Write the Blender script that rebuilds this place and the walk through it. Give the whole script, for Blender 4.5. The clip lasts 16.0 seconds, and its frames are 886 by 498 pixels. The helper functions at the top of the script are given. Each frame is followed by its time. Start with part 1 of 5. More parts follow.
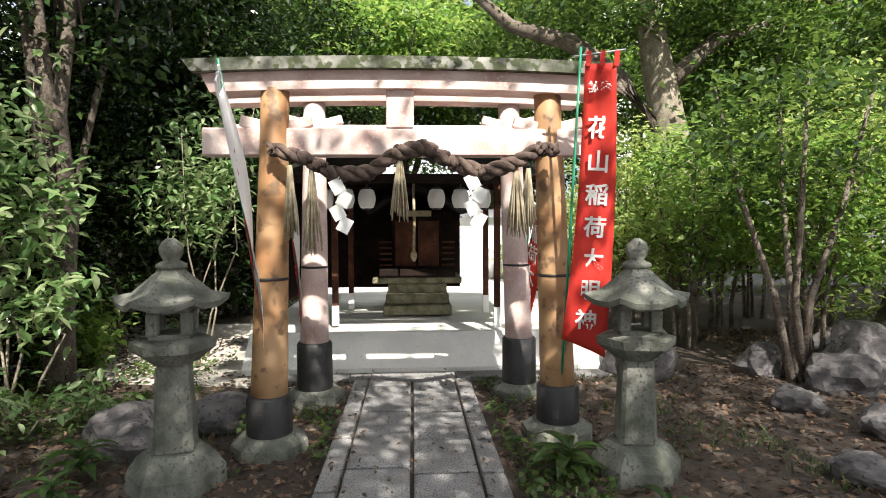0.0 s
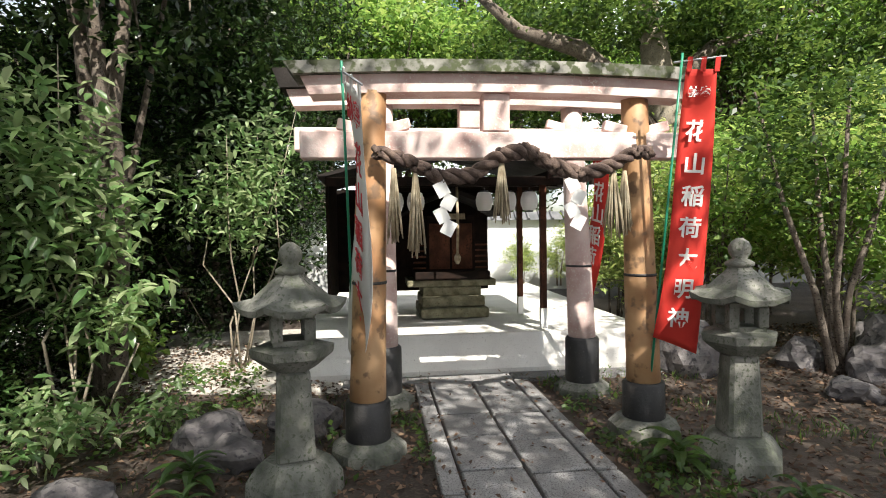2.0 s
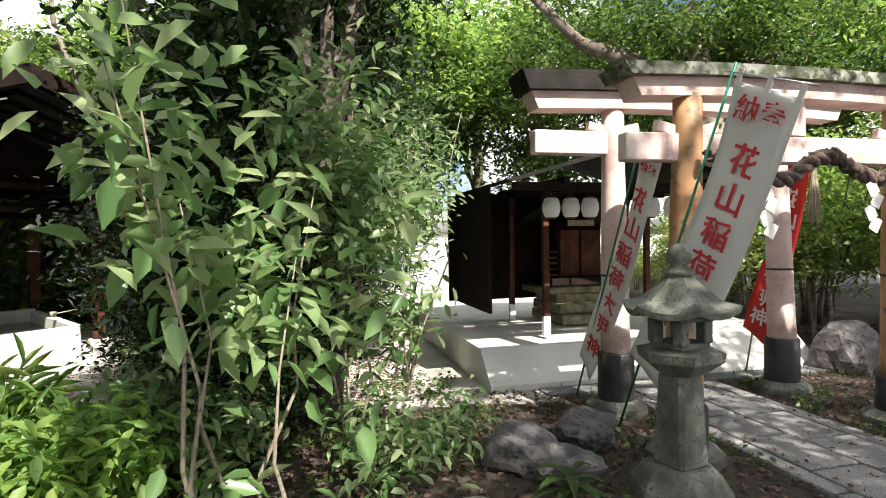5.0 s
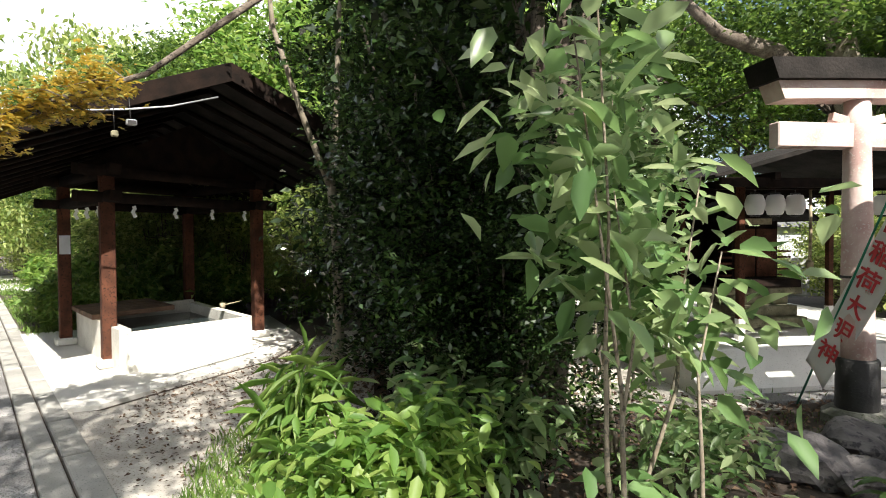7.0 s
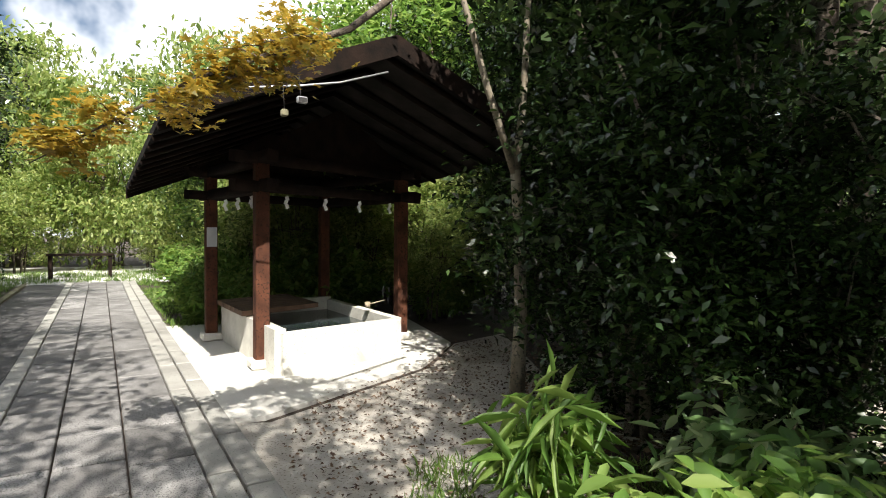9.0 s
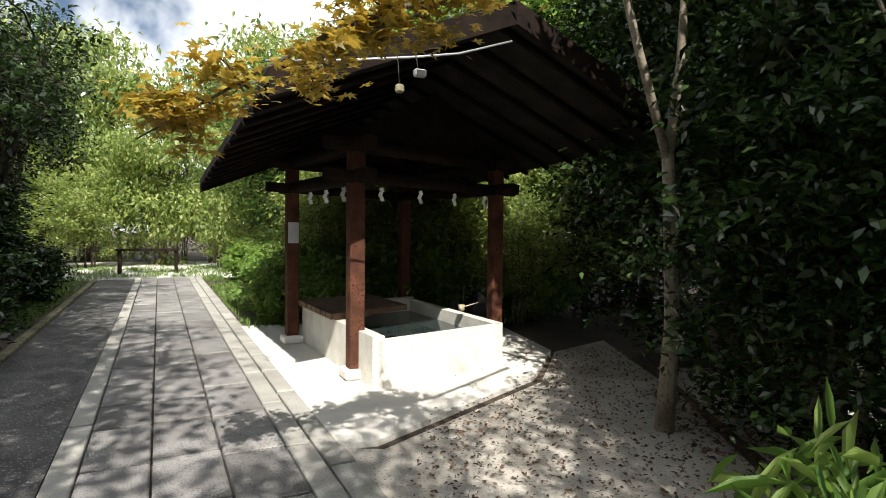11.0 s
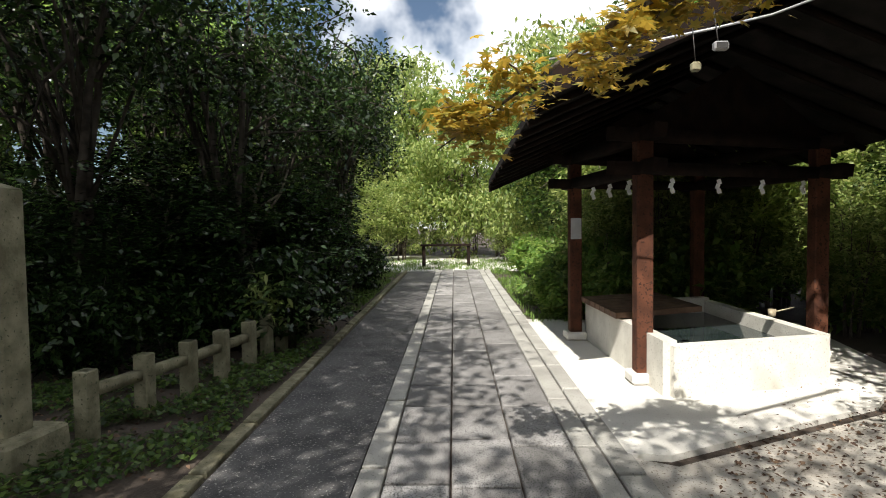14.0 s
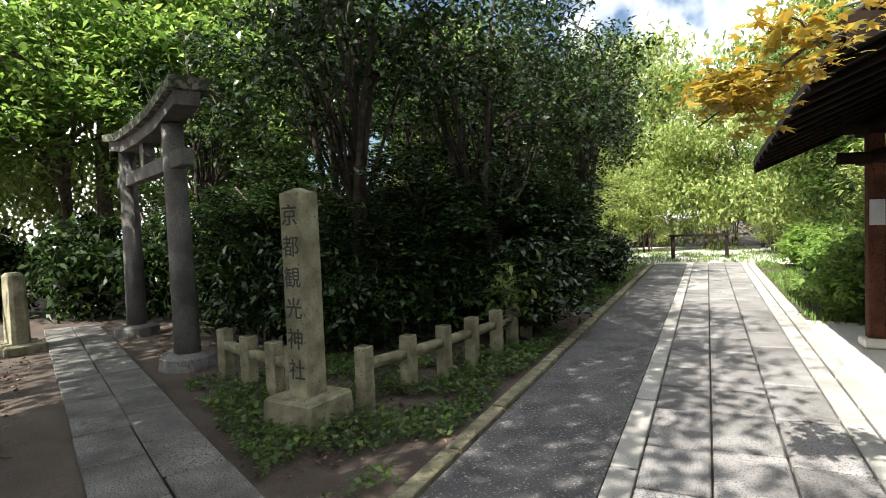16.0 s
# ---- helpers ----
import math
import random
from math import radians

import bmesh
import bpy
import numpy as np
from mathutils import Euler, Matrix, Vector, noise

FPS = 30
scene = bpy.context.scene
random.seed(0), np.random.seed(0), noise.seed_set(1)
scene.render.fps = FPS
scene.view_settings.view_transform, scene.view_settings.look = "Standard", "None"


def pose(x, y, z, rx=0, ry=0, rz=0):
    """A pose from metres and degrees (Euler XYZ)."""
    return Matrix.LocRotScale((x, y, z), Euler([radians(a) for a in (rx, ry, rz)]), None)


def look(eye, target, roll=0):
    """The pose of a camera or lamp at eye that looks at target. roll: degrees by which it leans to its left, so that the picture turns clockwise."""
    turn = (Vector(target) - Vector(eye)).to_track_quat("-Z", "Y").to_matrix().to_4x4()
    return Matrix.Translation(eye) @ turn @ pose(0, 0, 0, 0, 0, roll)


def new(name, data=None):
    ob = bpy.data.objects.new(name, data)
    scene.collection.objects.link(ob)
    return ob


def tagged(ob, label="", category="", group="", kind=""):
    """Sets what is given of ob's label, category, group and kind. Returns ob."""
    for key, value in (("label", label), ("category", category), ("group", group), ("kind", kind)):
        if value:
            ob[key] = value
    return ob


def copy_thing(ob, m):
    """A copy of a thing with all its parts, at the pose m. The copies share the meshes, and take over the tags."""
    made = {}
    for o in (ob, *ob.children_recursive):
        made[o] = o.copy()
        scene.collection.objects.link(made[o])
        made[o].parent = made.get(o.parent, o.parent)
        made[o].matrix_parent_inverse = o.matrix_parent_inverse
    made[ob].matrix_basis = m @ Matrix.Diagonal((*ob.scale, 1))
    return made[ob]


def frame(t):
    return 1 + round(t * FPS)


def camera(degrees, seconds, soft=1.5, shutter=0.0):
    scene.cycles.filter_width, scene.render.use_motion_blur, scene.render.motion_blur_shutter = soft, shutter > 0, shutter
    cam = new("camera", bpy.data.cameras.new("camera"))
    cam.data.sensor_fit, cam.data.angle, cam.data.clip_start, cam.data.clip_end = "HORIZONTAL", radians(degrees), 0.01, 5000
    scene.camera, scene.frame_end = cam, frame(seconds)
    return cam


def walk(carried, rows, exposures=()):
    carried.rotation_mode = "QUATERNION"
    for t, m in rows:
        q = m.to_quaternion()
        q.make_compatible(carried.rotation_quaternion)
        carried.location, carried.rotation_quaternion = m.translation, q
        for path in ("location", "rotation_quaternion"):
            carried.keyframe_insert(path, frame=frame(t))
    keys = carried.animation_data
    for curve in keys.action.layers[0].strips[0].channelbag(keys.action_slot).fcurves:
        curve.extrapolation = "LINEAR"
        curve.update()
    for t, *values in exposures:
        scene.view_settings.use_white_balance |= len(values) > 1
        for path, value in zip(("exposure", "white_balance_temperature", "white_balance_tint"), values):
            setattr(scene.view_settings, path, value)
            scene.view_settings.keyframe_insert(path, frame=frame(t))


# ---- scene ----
ROLL = 1.0
EXPO = [(0, 1.3), (3, 1.2), (5.5, 1.4), (7, 1.3), (8.5, 1.1), (12, 0.85), (14, 0.8), (14.8, 0.95), (16, 1.5)]
cam = camera(76.0, 16.0, soft=1.0)
# seconds, x, y, z, yaw, pitch, roll
PATH = [
    (0, -0.000, -0.000, 1.524, -3.08, -2.44, 0.28),
    (0.5, -0.216, 0.053, 1.534, -3.47, -2.52, 0.64),
    (1, -0.434, 0.104, 1.540, -4.23, -2.61, 0.66),
    (1.5, -0.672, 0.095, 1.535, -4.79, -2.38, 0.85),
    (2, -0.931, 0.054, 1.526, -6.83, -2.14, 0.82),
    (2.5, -1.252, 0.024, 1.519, -8.01, -2.03, 0.96),
    (3, -1.630, 0.051, 1.517, -9.48, -1.80, 1.24),
    (5.5, -3.915, 0.664, 1.507, -14.10, -1.11, 0.83),
    (6, -4.267, 0.653, 1.501, -12.29, -1.13, 0.55),
    (6.5, -4.581, 0.816, 1.504, -11.67, -1.02, 0.40),
    (7, -4.877, 0.971, 1.505, -8.38, -1.25, 0.32),
    (7.5, -5.126, 1.092, 1.511, -6.17, -1.25, 0.33),
    (8, -5.320, 1.395, 1.515, -2.59, -1.44, 0.08),
    (8.5, -5.537, 1.667, 1.503, -1.03, -1.35, -0.24),
    (9, -5.744, 1.913, 1.479, 0.50, -1.47, -0.44),
    (9.5, -5.932, 2.158, 1.463, 2.80, -1.41, -0.78),
    (12, -6.579, 2.713, 1.479, 8.19, -2.35, 0.08),
    (12.5, -6.599, 2.741, 1.482, 12.67, -2.44, 0.07),
    (13, -6.657, 2.698, 1.475, 19.13, -2.43, 0.23),
    (13.5, -6.570, 2.697, 1.488, 26.39, -2.58, 0.39),
    (14, -6.488, 2.675, 1.499, 32.81, -2.51, 0.79),
    (14.5, -6.502, 2.696, 1.494, 39.23, -2.64, 1.32),
    (15, -6.563, 2.723, 1.481, 44.86, -2.66, 1.69),
    (15.5, -6.565, 2.717, 1.484, 51.35, -2.72, 2.02),
    (16, -6.534, 2.675, 1.490, 56.75, -2.66, 2.31),
]
walk(cam, [(t, pose(x, y, z, 90 + p, 0, w) @ pose(0, 0, 0, 0, 0, -ROLL * r)) for t, x, y, z, w, p, r in PATH], EXPO)

# world, sun, sky
scene.view_settings.exposure = 0.0
SUN_EL, SUN_AZ = 47.0, 165.0
world = bpy.data.worlds.new("world")
scene.world = world
world.use_nodes = True
wn, wl = world.node_tree.nodes, world.node_tree.links
wn.clear()
sky = wn.new("ShaderNodeTexSky")
sky.sky_type, sky.sun_disc = "NISHITA", False
sky.sun_elevation, sky.sun_rotation = radians(SUN_EL), radians(SUN_AZ)
sky.air_density, sky.dust_density = 1.0, 0.6
geo = wn.new("ShaderNodeTexCoord")
cl = wn.new("ShaderNodeTexNoise")
cl.inputs["Scale"].default_value, cl.inputs["Detail"].default_value = 2.6, 6.0
cr = wn.new("ShaderNodeValToRGB")
cr.color_ramp.elements[0].position, cr.color_ramp.elements[1].position = 0.44, 0.52
mx = wn.new("ShaderNodeMix")
mx.data_type = "RGBA"
mx.inputs["B"].default_value = (18, 18.2, 18.6, 1)
bg = wn.new("ShaderNodeBackground")
bg.inputs["Strength"].default_value = 0.05
wo = wn.new("ShaderNodeOutputWorld")
wl.new(geo.outputs["Generated"], cl.inputs["Vector"])
wl.new(cl.outputs["Fac"], cr.inputs["Fac"])
wl.new(cr.outputs["Color"], mx.inputs["Factor"])
wl.new(sky.outputs["Color"], mx.inputs["A"])
wl.new(mx.outputs["Result"], bg.inputs["Color"])
wl.new(bg.outputs["Background"], wo.inputs["Surface"])
sun = new("sun", bpy.data.lights.new("sun", "SUN"))
sun.data.energy, sun.data.angle, sun.data.color = 5.0, radians(0.5), (1.0, 0.95, 0.86)
sa, ca = math.sin(radians(SUN_AZ)), math.cos(radians(SUN_AZ))
SUN_DIR = Vector((sa * math.cos(radians(SUN_EL)), ca * math.cos(radians(SUN_EL)), math.sin(radians(SUN_EL))))
sun.matrix_world = look(SUN_DIR * 40, (0, 0, 0))


# materials
def mat(name, c1, c2, scale=6.0, rough=0.8, bump=0.3, fine=60.0, c3=None, spot=0.55, metal=0.0, rand=0.0, spec=0.5):
    m = bpy.data.materials.new(name)
    m.use_nodes = True
    n, l = m.node_tree.nodes, m.node_tree.links
    b = n["Principled BSDF"]
    b.inputs["Roughness"].default_value, b.inputs["Metallic"].default_value = rough, metal
    b.inputs["Specular IOR Level"].default_value = spec
    tc = n.new("ShaderNodeTexCoord")
    big, small = n.new("ShaderNodeTexNoise"), n.new("ShaderNodeTexNoise")
    big.inputs["Scale"].default_value, small.inputs["Scale"].default_value = scale, fine
    big.inputs["Detail"].default_value, small.inputs["Detail"].default_value = 5, 4
    add = n.new("ShaderNodeVectorMath")
    oi = n.new("ShaderNodeObjectInfo")
    sc = n.new("ShaderNodeVectorMath")
    sc.operation, sc.inputs[1].default_value = "SCALE", (1, 1, 1)
    l.new(oi.outputs["Random"], sc.inputs["Scale"])
    sc.inputs[0].default_value = (7, 13, 5)
    l.new(tc.outputs["Object"], add.inputs[0])
    l.new(sc.outputs["Vector"], add.inputs[1])
    for t in (big, small):
        l.new(add.outputs["Vector"], t.inputs["Vector"])
    r = n.new("ShaderNodeValToRGB")
    r.color_ramp.elements[0].position, r.color_ramp.elements[1].position = 0.35, 0.65
    r.color_ramp.elements[0].color, r.color_ramp.elements[1].color = (*c1, 1), (*c2, 1)
    l.new(big.outputs["Fac"], r.inputs["Fac"])
    out = r.outputs["Color"]
    if c3:
        r2 = n.new("ShaderNodeValToRGB")
        r2.color_ramp.elements[0].position, r2.color_ramp.elements[1].position = spot, spot + 0.08
        l.new(small.outputs["Fac"], r2.inputs["Fac"])
        x = n.new("ShaderNodeMix")
        x.data_type = "RGBA"
        l.new(r2.outputs["Color"], x.inputs["Factor"])
        l.new(out, x.inputs["A"])
        x.inputs["B"].default_value = (*c3, 1)
        out = x.outputs["Result"]
    hv = n.new("ShaderNodeHueSaturation")
    mr = n.new("ShaderNodeMapRange")
    mr.inputs["To Min"].default_value, mr.inputs["To Max"].default_value = 1 - rand, 1 + rand
    l.new(oi.outputs["Random"], mr.inputs["Value"])
    l.new(mr.outputs["Result"], hv.inputs["Value"])
    l.new(out, hv.inputs["Color"])
    l.new(hv.outputs["Color"], b.inputs["Base Color"])
    if bump:
        bp = n.new("ShaderNodeBump")
        bp.inputs["Strength"].default_value, bp.inputs["Distance"].default_value = bump, 0.01
        l.new(small.outputs["Fac"], bp.inputs["Height"])
        l.new(bp.outputs["Normal"], b.inputs["Normal"])
    return m


def leafmat(name, cols, rough=0.4, trans=0.35):
    m = bpy.data.materials.new(name)
    m.use_nodes = True
    n, l = m.node_tree.nodes, m.node_tree.links
    b = n["Principled BSDF"]
    b.inputs["Roughness"].default_value = rough
    g = n.new("ShaderNodeNewGeometry")
    r = n.new("ShaderNodeValToRGB")
    e = r.color_ramp.elements
    while len(e) < len(cols):
        e.new(0.5)
    for i, c in enumerate(cols):
        e[i].position, e[i].color = i / (len(cols) - 1), (*c, 1)
    l.new(g.outputs["Random Per Island"], r.inputs["Fac"])
    l.new(r.outputs["Color"], b.inputs["Base Color"])
    tr = n.new("ShaderNodeBsdfTranslucent")
    hs = n.new("ShaderNodeHueSaturation")
    hs.inputs["Value"].default_value, hs.inputs["Hue"].default_value = 1.8, 0.485
    l.new(r.outputs["Color"], hs.inputs["Color"])
    l.new(hs.outputs["Color"], tr.inputs["Color"])
    ms = n.new("ShaderNodeMixShader")
    ms.inputs["Fac"].default_value = trans
    l.new(b.outputs["BSDF"], ms.inputs[1])
    l.new(tr.outputs["BSDF"], ms.inputs[2])
    l.new(ms.outputs["Shader"], n["Material Output"].inputs["Surface"])
    return m


M_GRANITE = mat("granite", (0.16, 0.152, 0.148), (0.3, 0.29, 0.285), 2.2, 0.85, 0.9, 110, (0.09, 0.09, 0.085), 0.53, rand=0.22)
M_KERB = mat("kerb_stone", (0.27, 0.26, 0.24), (0.38, 0.37, 0.34), 2, 0.85, 0.4, 70, (0.16, 0.16, 0.15), 0.6, rand=0.1)
M_MOSSY = mat("lantern_stone", (0.065, 0.07, 0.055), (0.2, 0.195, 0.17), 5, 0.9, 0.8, 45, (0.08, 0.09, 0.06), 0.55)
M_FENCE = mat("fence_stone", (0.13, 0.12, 0.075), (0.27, 0.25, 0.17), 7, 0.95, 0.8, 45, (0.08, 0.085, 0.05), 0.61, rand=0.15, spec=0.2)
# Darker copy of the granite; shade on stone torii and side path is in the colour
M_SHADESTONE = mat("shaded_granite", (0.09, 0.085, 0.08), (0.2, 0.19, 0.18), 3, 0.9, 0.9, 90, (0.05, 0.055, 0.045), 0.52, rand=0.15, spec=0.3)
M_SOIL = mat("soil", (0.035, 0.025, 0.018), (0.085, 0.064, 0.05), 1.5, 0.95, 0.8, 45, (0.06, 0.045, 0.035), 0.52)
M_SAND = mat("sandy_paving", (0.55, 0.53, 0.5), (0.68, 0.66, 0.62), 2, 0.9, 0.4, 80, (0.3, 0.28, 0.25), 0.62)
M_CONC = mat("concrete_pad", (0.58, 0.56, 0.52), (0.68, 0.66, 0.61), 2, 0.9, 0.3, 70, (0.36, 0.34, 0.3), 0.62)
M_DUST = mat("dusty_soil", (0.34, 0.31, 0.27), (0.5, 0.47, 0.42), 2.5, 0.95, 0.6, 55, (0.17, 0.14, 0.11), 0.58)
M_GRAVEL = mat("gravel", (0.055, 0.053, 0.055), (0.11, 0.106, 0.105), 3, 0.95, 1.0, 52, (0.3, 0.29, 0.27), 0.59)
M_PINK = mat("faded_vermilion", (0.46, 0.3, 0.27), (0.66, 0.53, 0.49), 4, 0.75, 0.25, 50, (0.6, 0.53, 0.48), 0.58)
M_LOG = mat("bare_log", (0.3, 0.15, 0.065), (0.44, 0.27, 0.14), 3.5, 0.6, 0.3, 9, (0.17, 0.1, 0.055), 0.56)
M_BLACK = mat("black_paint", (0.012, 0.012, 0.013), (0.03, 0.028, 0.027), 5, 0.55, 0.3, 50, (0.09, 0.085, 0.08), 0.66)
# Near-black base: the deep shade under the roofs is put into the wood colour
M_DARKWOOD = mat("shaded_dark_wood", (0.008, 0.006, 0.005), (0.02, 0.012, 0.009), 6, 0.9, 0.4, 40, spec=0.12)
M_REDWOOD = mat("pavilion_post_wood", (0.045, 0.018, 0.011), (0.11, 0.042, 0.023), 5, 0.85, 0.4, 40, (0.03, 0.014, 0.01), 0.56, spec=0.2)
M_LID = mat("plank_wood", (0.09, 0.05, 0.03), (0.19, 0.11, 0.07), 6, 0.75, 0.4, 40)
# Roof colour lowered as well, so its underside carries painted shade
M_ROOF = mat("shaded_roof", (0.014, 0.013, 0.012), (0.03, 0.026, 0.024), 4, 0.95, 0.6, 40, spec=0.12)
M_SLAB = mat("kasagi_cap", (0.06, 0.065, 0.045), (0.3, 0.29, 0.26), 5, 0.9, 0.8, 16, (0.05, 0.06, 0.025), 0.47)
M_PLASTER = mat("white_plaster", (0.7, 0.72, 0.74), (0.8, 0.8, 0.8), 1, 0.9, 0.1, 30)
M_WALLBASE = mat("grey_wall_base", (0.33, 0.34, 0.34), (0.42, 0.42, 0.41), 2, 0.9, 0.3, 30)
M_TILE = mat("roof_tile", (0.07, 0.075, 0.08), (0.14, 0.14, 0.15), 3, 0.6, 0.3, 30)
M_ROPE = mat("straw_rope", (0.05, 0.032, 0.028), (0.13, 0.09, 0.07), 20, 0.95, 0.8, 120)
M_STRAW = mat("straw_tassel", (0.25, 0.2, 0.13), (0.42, 0.36, 0.25), 20, 0.95, 0.5, 120)
M_PAPER = mat("white_paper", (0.75, 0.74, 0.7), (0.8, 0.8, 0.78), 3, 0.8, 0.05, 20)
M_CLOTHW = mat("white_cloth", (0.66, 0.64, 0.62), (0.74, 0.72, 0.7), 3, 0.85, 0.1, 150)
M_CLOTHR = mat("red_cloth", (0.5, 0.02, 0.015), (0.58, 0.035, 0.02), 3, 0.8, 0.1, 150)
M_REDINK = mat("red_ink", (0.5, 0.03, 0.04), (0.55, 0.05, 0.06), 3, 0.8, 0)
M_WHITEINK = mat("white_ink", (0.75, 0.72, 0.7), (0.8, 0.78, 0.75), 3, 0.8, 0)
M_BLACKINK = mat("black_ink", (0.02, 0.02, 0.02), (0.03, 0.03, 0.03), 3, 0.8, 0)
M_GREENPOLE = mat("green_pole", (0.006, 0.17, 0.09), (0.012, 0.22, 0.12), 3, 0.4, 0)
M_METAL = mat("galvanised", (0.45, 0.45, 0.46), (0.55, 0.55, 0.56), 5, 0.4, 0.1, 40, metal=0.7)
M_ROCK = mat("garden_rock", (0.05, 0.045, 0.047), (0.17, 0.155, 0.15), 4, 0.9, 1.0, 25, (0.05, 0.045, 0.05), 0.55)
M_BARK = mat("bark", (0.08, 0.06, 0.045), (0.18, 0.15, 0.12), 8, 0.95, 1.0, 50, (0.04, 0.03, 0.025), 0.55)
# Bark copy with shade in its colour, so the open evergreens' limbs look less lit
M_SHADEBARK = mat("shaded_dark_bark", (0.02, 0.016, 0.013), (0.06, 0.05, 0.04), 8, 0.95, 0.8, 50, spec=0.2)
M_PALEBARK = mat("pale_bark", (0.16, 0.13, 0.09), (0.3, 0.26, 0.2), 5, 0.9, 0.7, 40, (0.1, 0.09, 0.07), 0.55)
M_BASIN = mat("basin_concrete", (0.5, 0.48, 0.43), (0.66, 0.64, 0.58), 3, 0.9, 0.4, 50, (0.38, 0.36, 0.32), 0.6)
M_WATER = mat("water", (0.02, 0.03, 0.03), (0.03, 0.04, 0.04), 3, 0.05, 0.05, 15)
L_DARK = leafmat("evergreen_leaf", [(0.009, 0.02, 0.006), (0.018, 0.04, 0.01), (0.03, 0.06, 0.016), (0.055, 0.09, 0.025)], 0.22, 0.12)
L_MID = leafmat("green_leaf", [(0.02, 0.05, 0.01), (0.05, 0.1, 0.018), (0.11, 0.17, 0.035)], 0.4, 0.4)
L_LIGHT = leafmat("maple_green_leaf", [(0.07, 0.15, 0.03), (0.13, 0.24, 0.045), (0.25, 0.33, 0.09)], 0.5, 0.5)
L_YEL = leafmat("yellowing_leaf", [(0.24, 0.2, 0.025), (0.42, 0.3, 0.04), (0.16, 0.17, 0.03)], 0.5, 0.45)
L_SUN = leafmat("pale_green_leaf", [(0.08, 0.14, 0.03), (0.2, 0.27, 0.07), (0.36, 0.4, 0.15)], 0.5, 0.45)
L_LITTER = leafmat("fallen_leaf", [(0.045, 0.025, 0.015), (0.09, 0.05, 0.03), (0.2, 0.13, 0.08)], 0.8, 0.1)
L_SHRUB = leafmat("broad_leaf", [(0.07, 0.14, 0.045), (0.14, 0.24, 0.085), (0.3, 0.36, 0.19), (0.1, 0.19, 0.055)], 0.36, 0.42)
L_GRASS = leafmat("grass_blade", [(0.06, 0.12, 0.02), (0.1, 0.18, 0.03), (0.17, 0.24, 0.06)], 0.5, 0.3)


# mesh helpers
def part(name, bm, material, parent=None, label=""):
    me = bpy.data.meshes.new(name)
    bm.to_mesh(me)
    bm.free()
    me.materials.append(material)
    ob = new(name, me)
    if parent:
        ob.parent = parent
    if label:
        ob["label"] = label
    return ob


def thing(name, m, label, category, group=""):
    e = new(name)
    e.matrix_world = m
    return tagged(e, label, category, group)


def box(bm, c, s, rz=0.0, bev=0.0, taper=1.0, rx=0.0, ry=0.0):
    b2 = bmesh.new()
    bmesh.ops.create_cube(b2, size=1)
    for v in b2.verts:
        k = taper if v.co.z > 0 else 1.0
        v.co = Vector((v.co.x * s[0] * k, v.co.y * s[1] * k, v.co.z * s[2]))
    if bev:
        bmesh.ops.bevel(b2, geom=b2.edges[:], offset=bev, segments=1, affect="EDGES")
    b2.transform(pose(*c, rx, ry, rz))
    me = bpy.data.meshes.new("tmp")
    b2.to_mesh(me)
    b2.free()
    bm.from_mesh(me)
    bpy.data.meshes.remove(me)
    return bm


def boxm(c, s, **k):
    return box(bmesh.new(), c, s, **k)


def tube(bm, pts, radii, seg=10, cap=True, wob=0.0):
    rings = []
    pts = [Vector(p) for p in pts]
    for i, p in enumerate(pts):
        d = (pts[min(i + 1, len(pts) - 1)] - pts[max(i - 1, 0)]).normalized()
        a = d.orthogonal().normalized() if abs(d.z) < 0.9 else Vector((1, 0, 0)).cross(d).normalized()
        b = d.cross(a)
        rings.append([bm.verts.new(p + (a * math.cos(6.2832 * k / seg) + b * math.sin(6.2832 * k / seg)) * radii[i] * (1 + random.uniform(-wob, wob))) for k in range(seg)])
    for r1, r2 in zip(rings, rings[1:]):
        for k in range(seg):
            f = bm.faces.new((r1[k], r1[(k + 1) % seg], r2[(k + 1) % seg], r2[k]))
            f.smooth = True
    if cap:
        bm.faces.new(rings[0][::-1])
        bm.faces.new(rings[-1])
    return bm


def lathe(profile, seg=24, smooth=True, rot=0.0, square=0.0):
    bm = bmesh.new()
    rings = [[bm.verts.new((r * math.cos(rot + 6.2832 * k / seg), r * math.sin(rot + 6.2832 * k / seg), z)) for k in range(seg)] for r, z in profile]
    for a, b in zip(rings, rings[1:]):
        for k in range(seg):
            f = bm.faces.new((a[k], a[(k + 1) % seg], b[(k + 1) % seg], b[k]))
            f.smooth = smooth
    bm.faces.new(rings[0][::-1])
    bm.faces.new(rings[-1])
    return bm


def prism(bm, outline, y0, y1, plane="xz"):
    f = [bm.verts.new((x, y0, z)) for x, z in outline]
    g = [bm.verts.new((x, y1, z)) for x, z in outline]
    n = len(f)
    bm.faces.new(f)
    bm.faces.new(g[::-1])
    for i in range(n):
        bm.faces.new((f[i], g[i], g[(i + 1) % n], f[(i + 1) % n]))
    bmesh.ops.recalc_face_normals(bm, faces=bm.faces[:])
    return bm


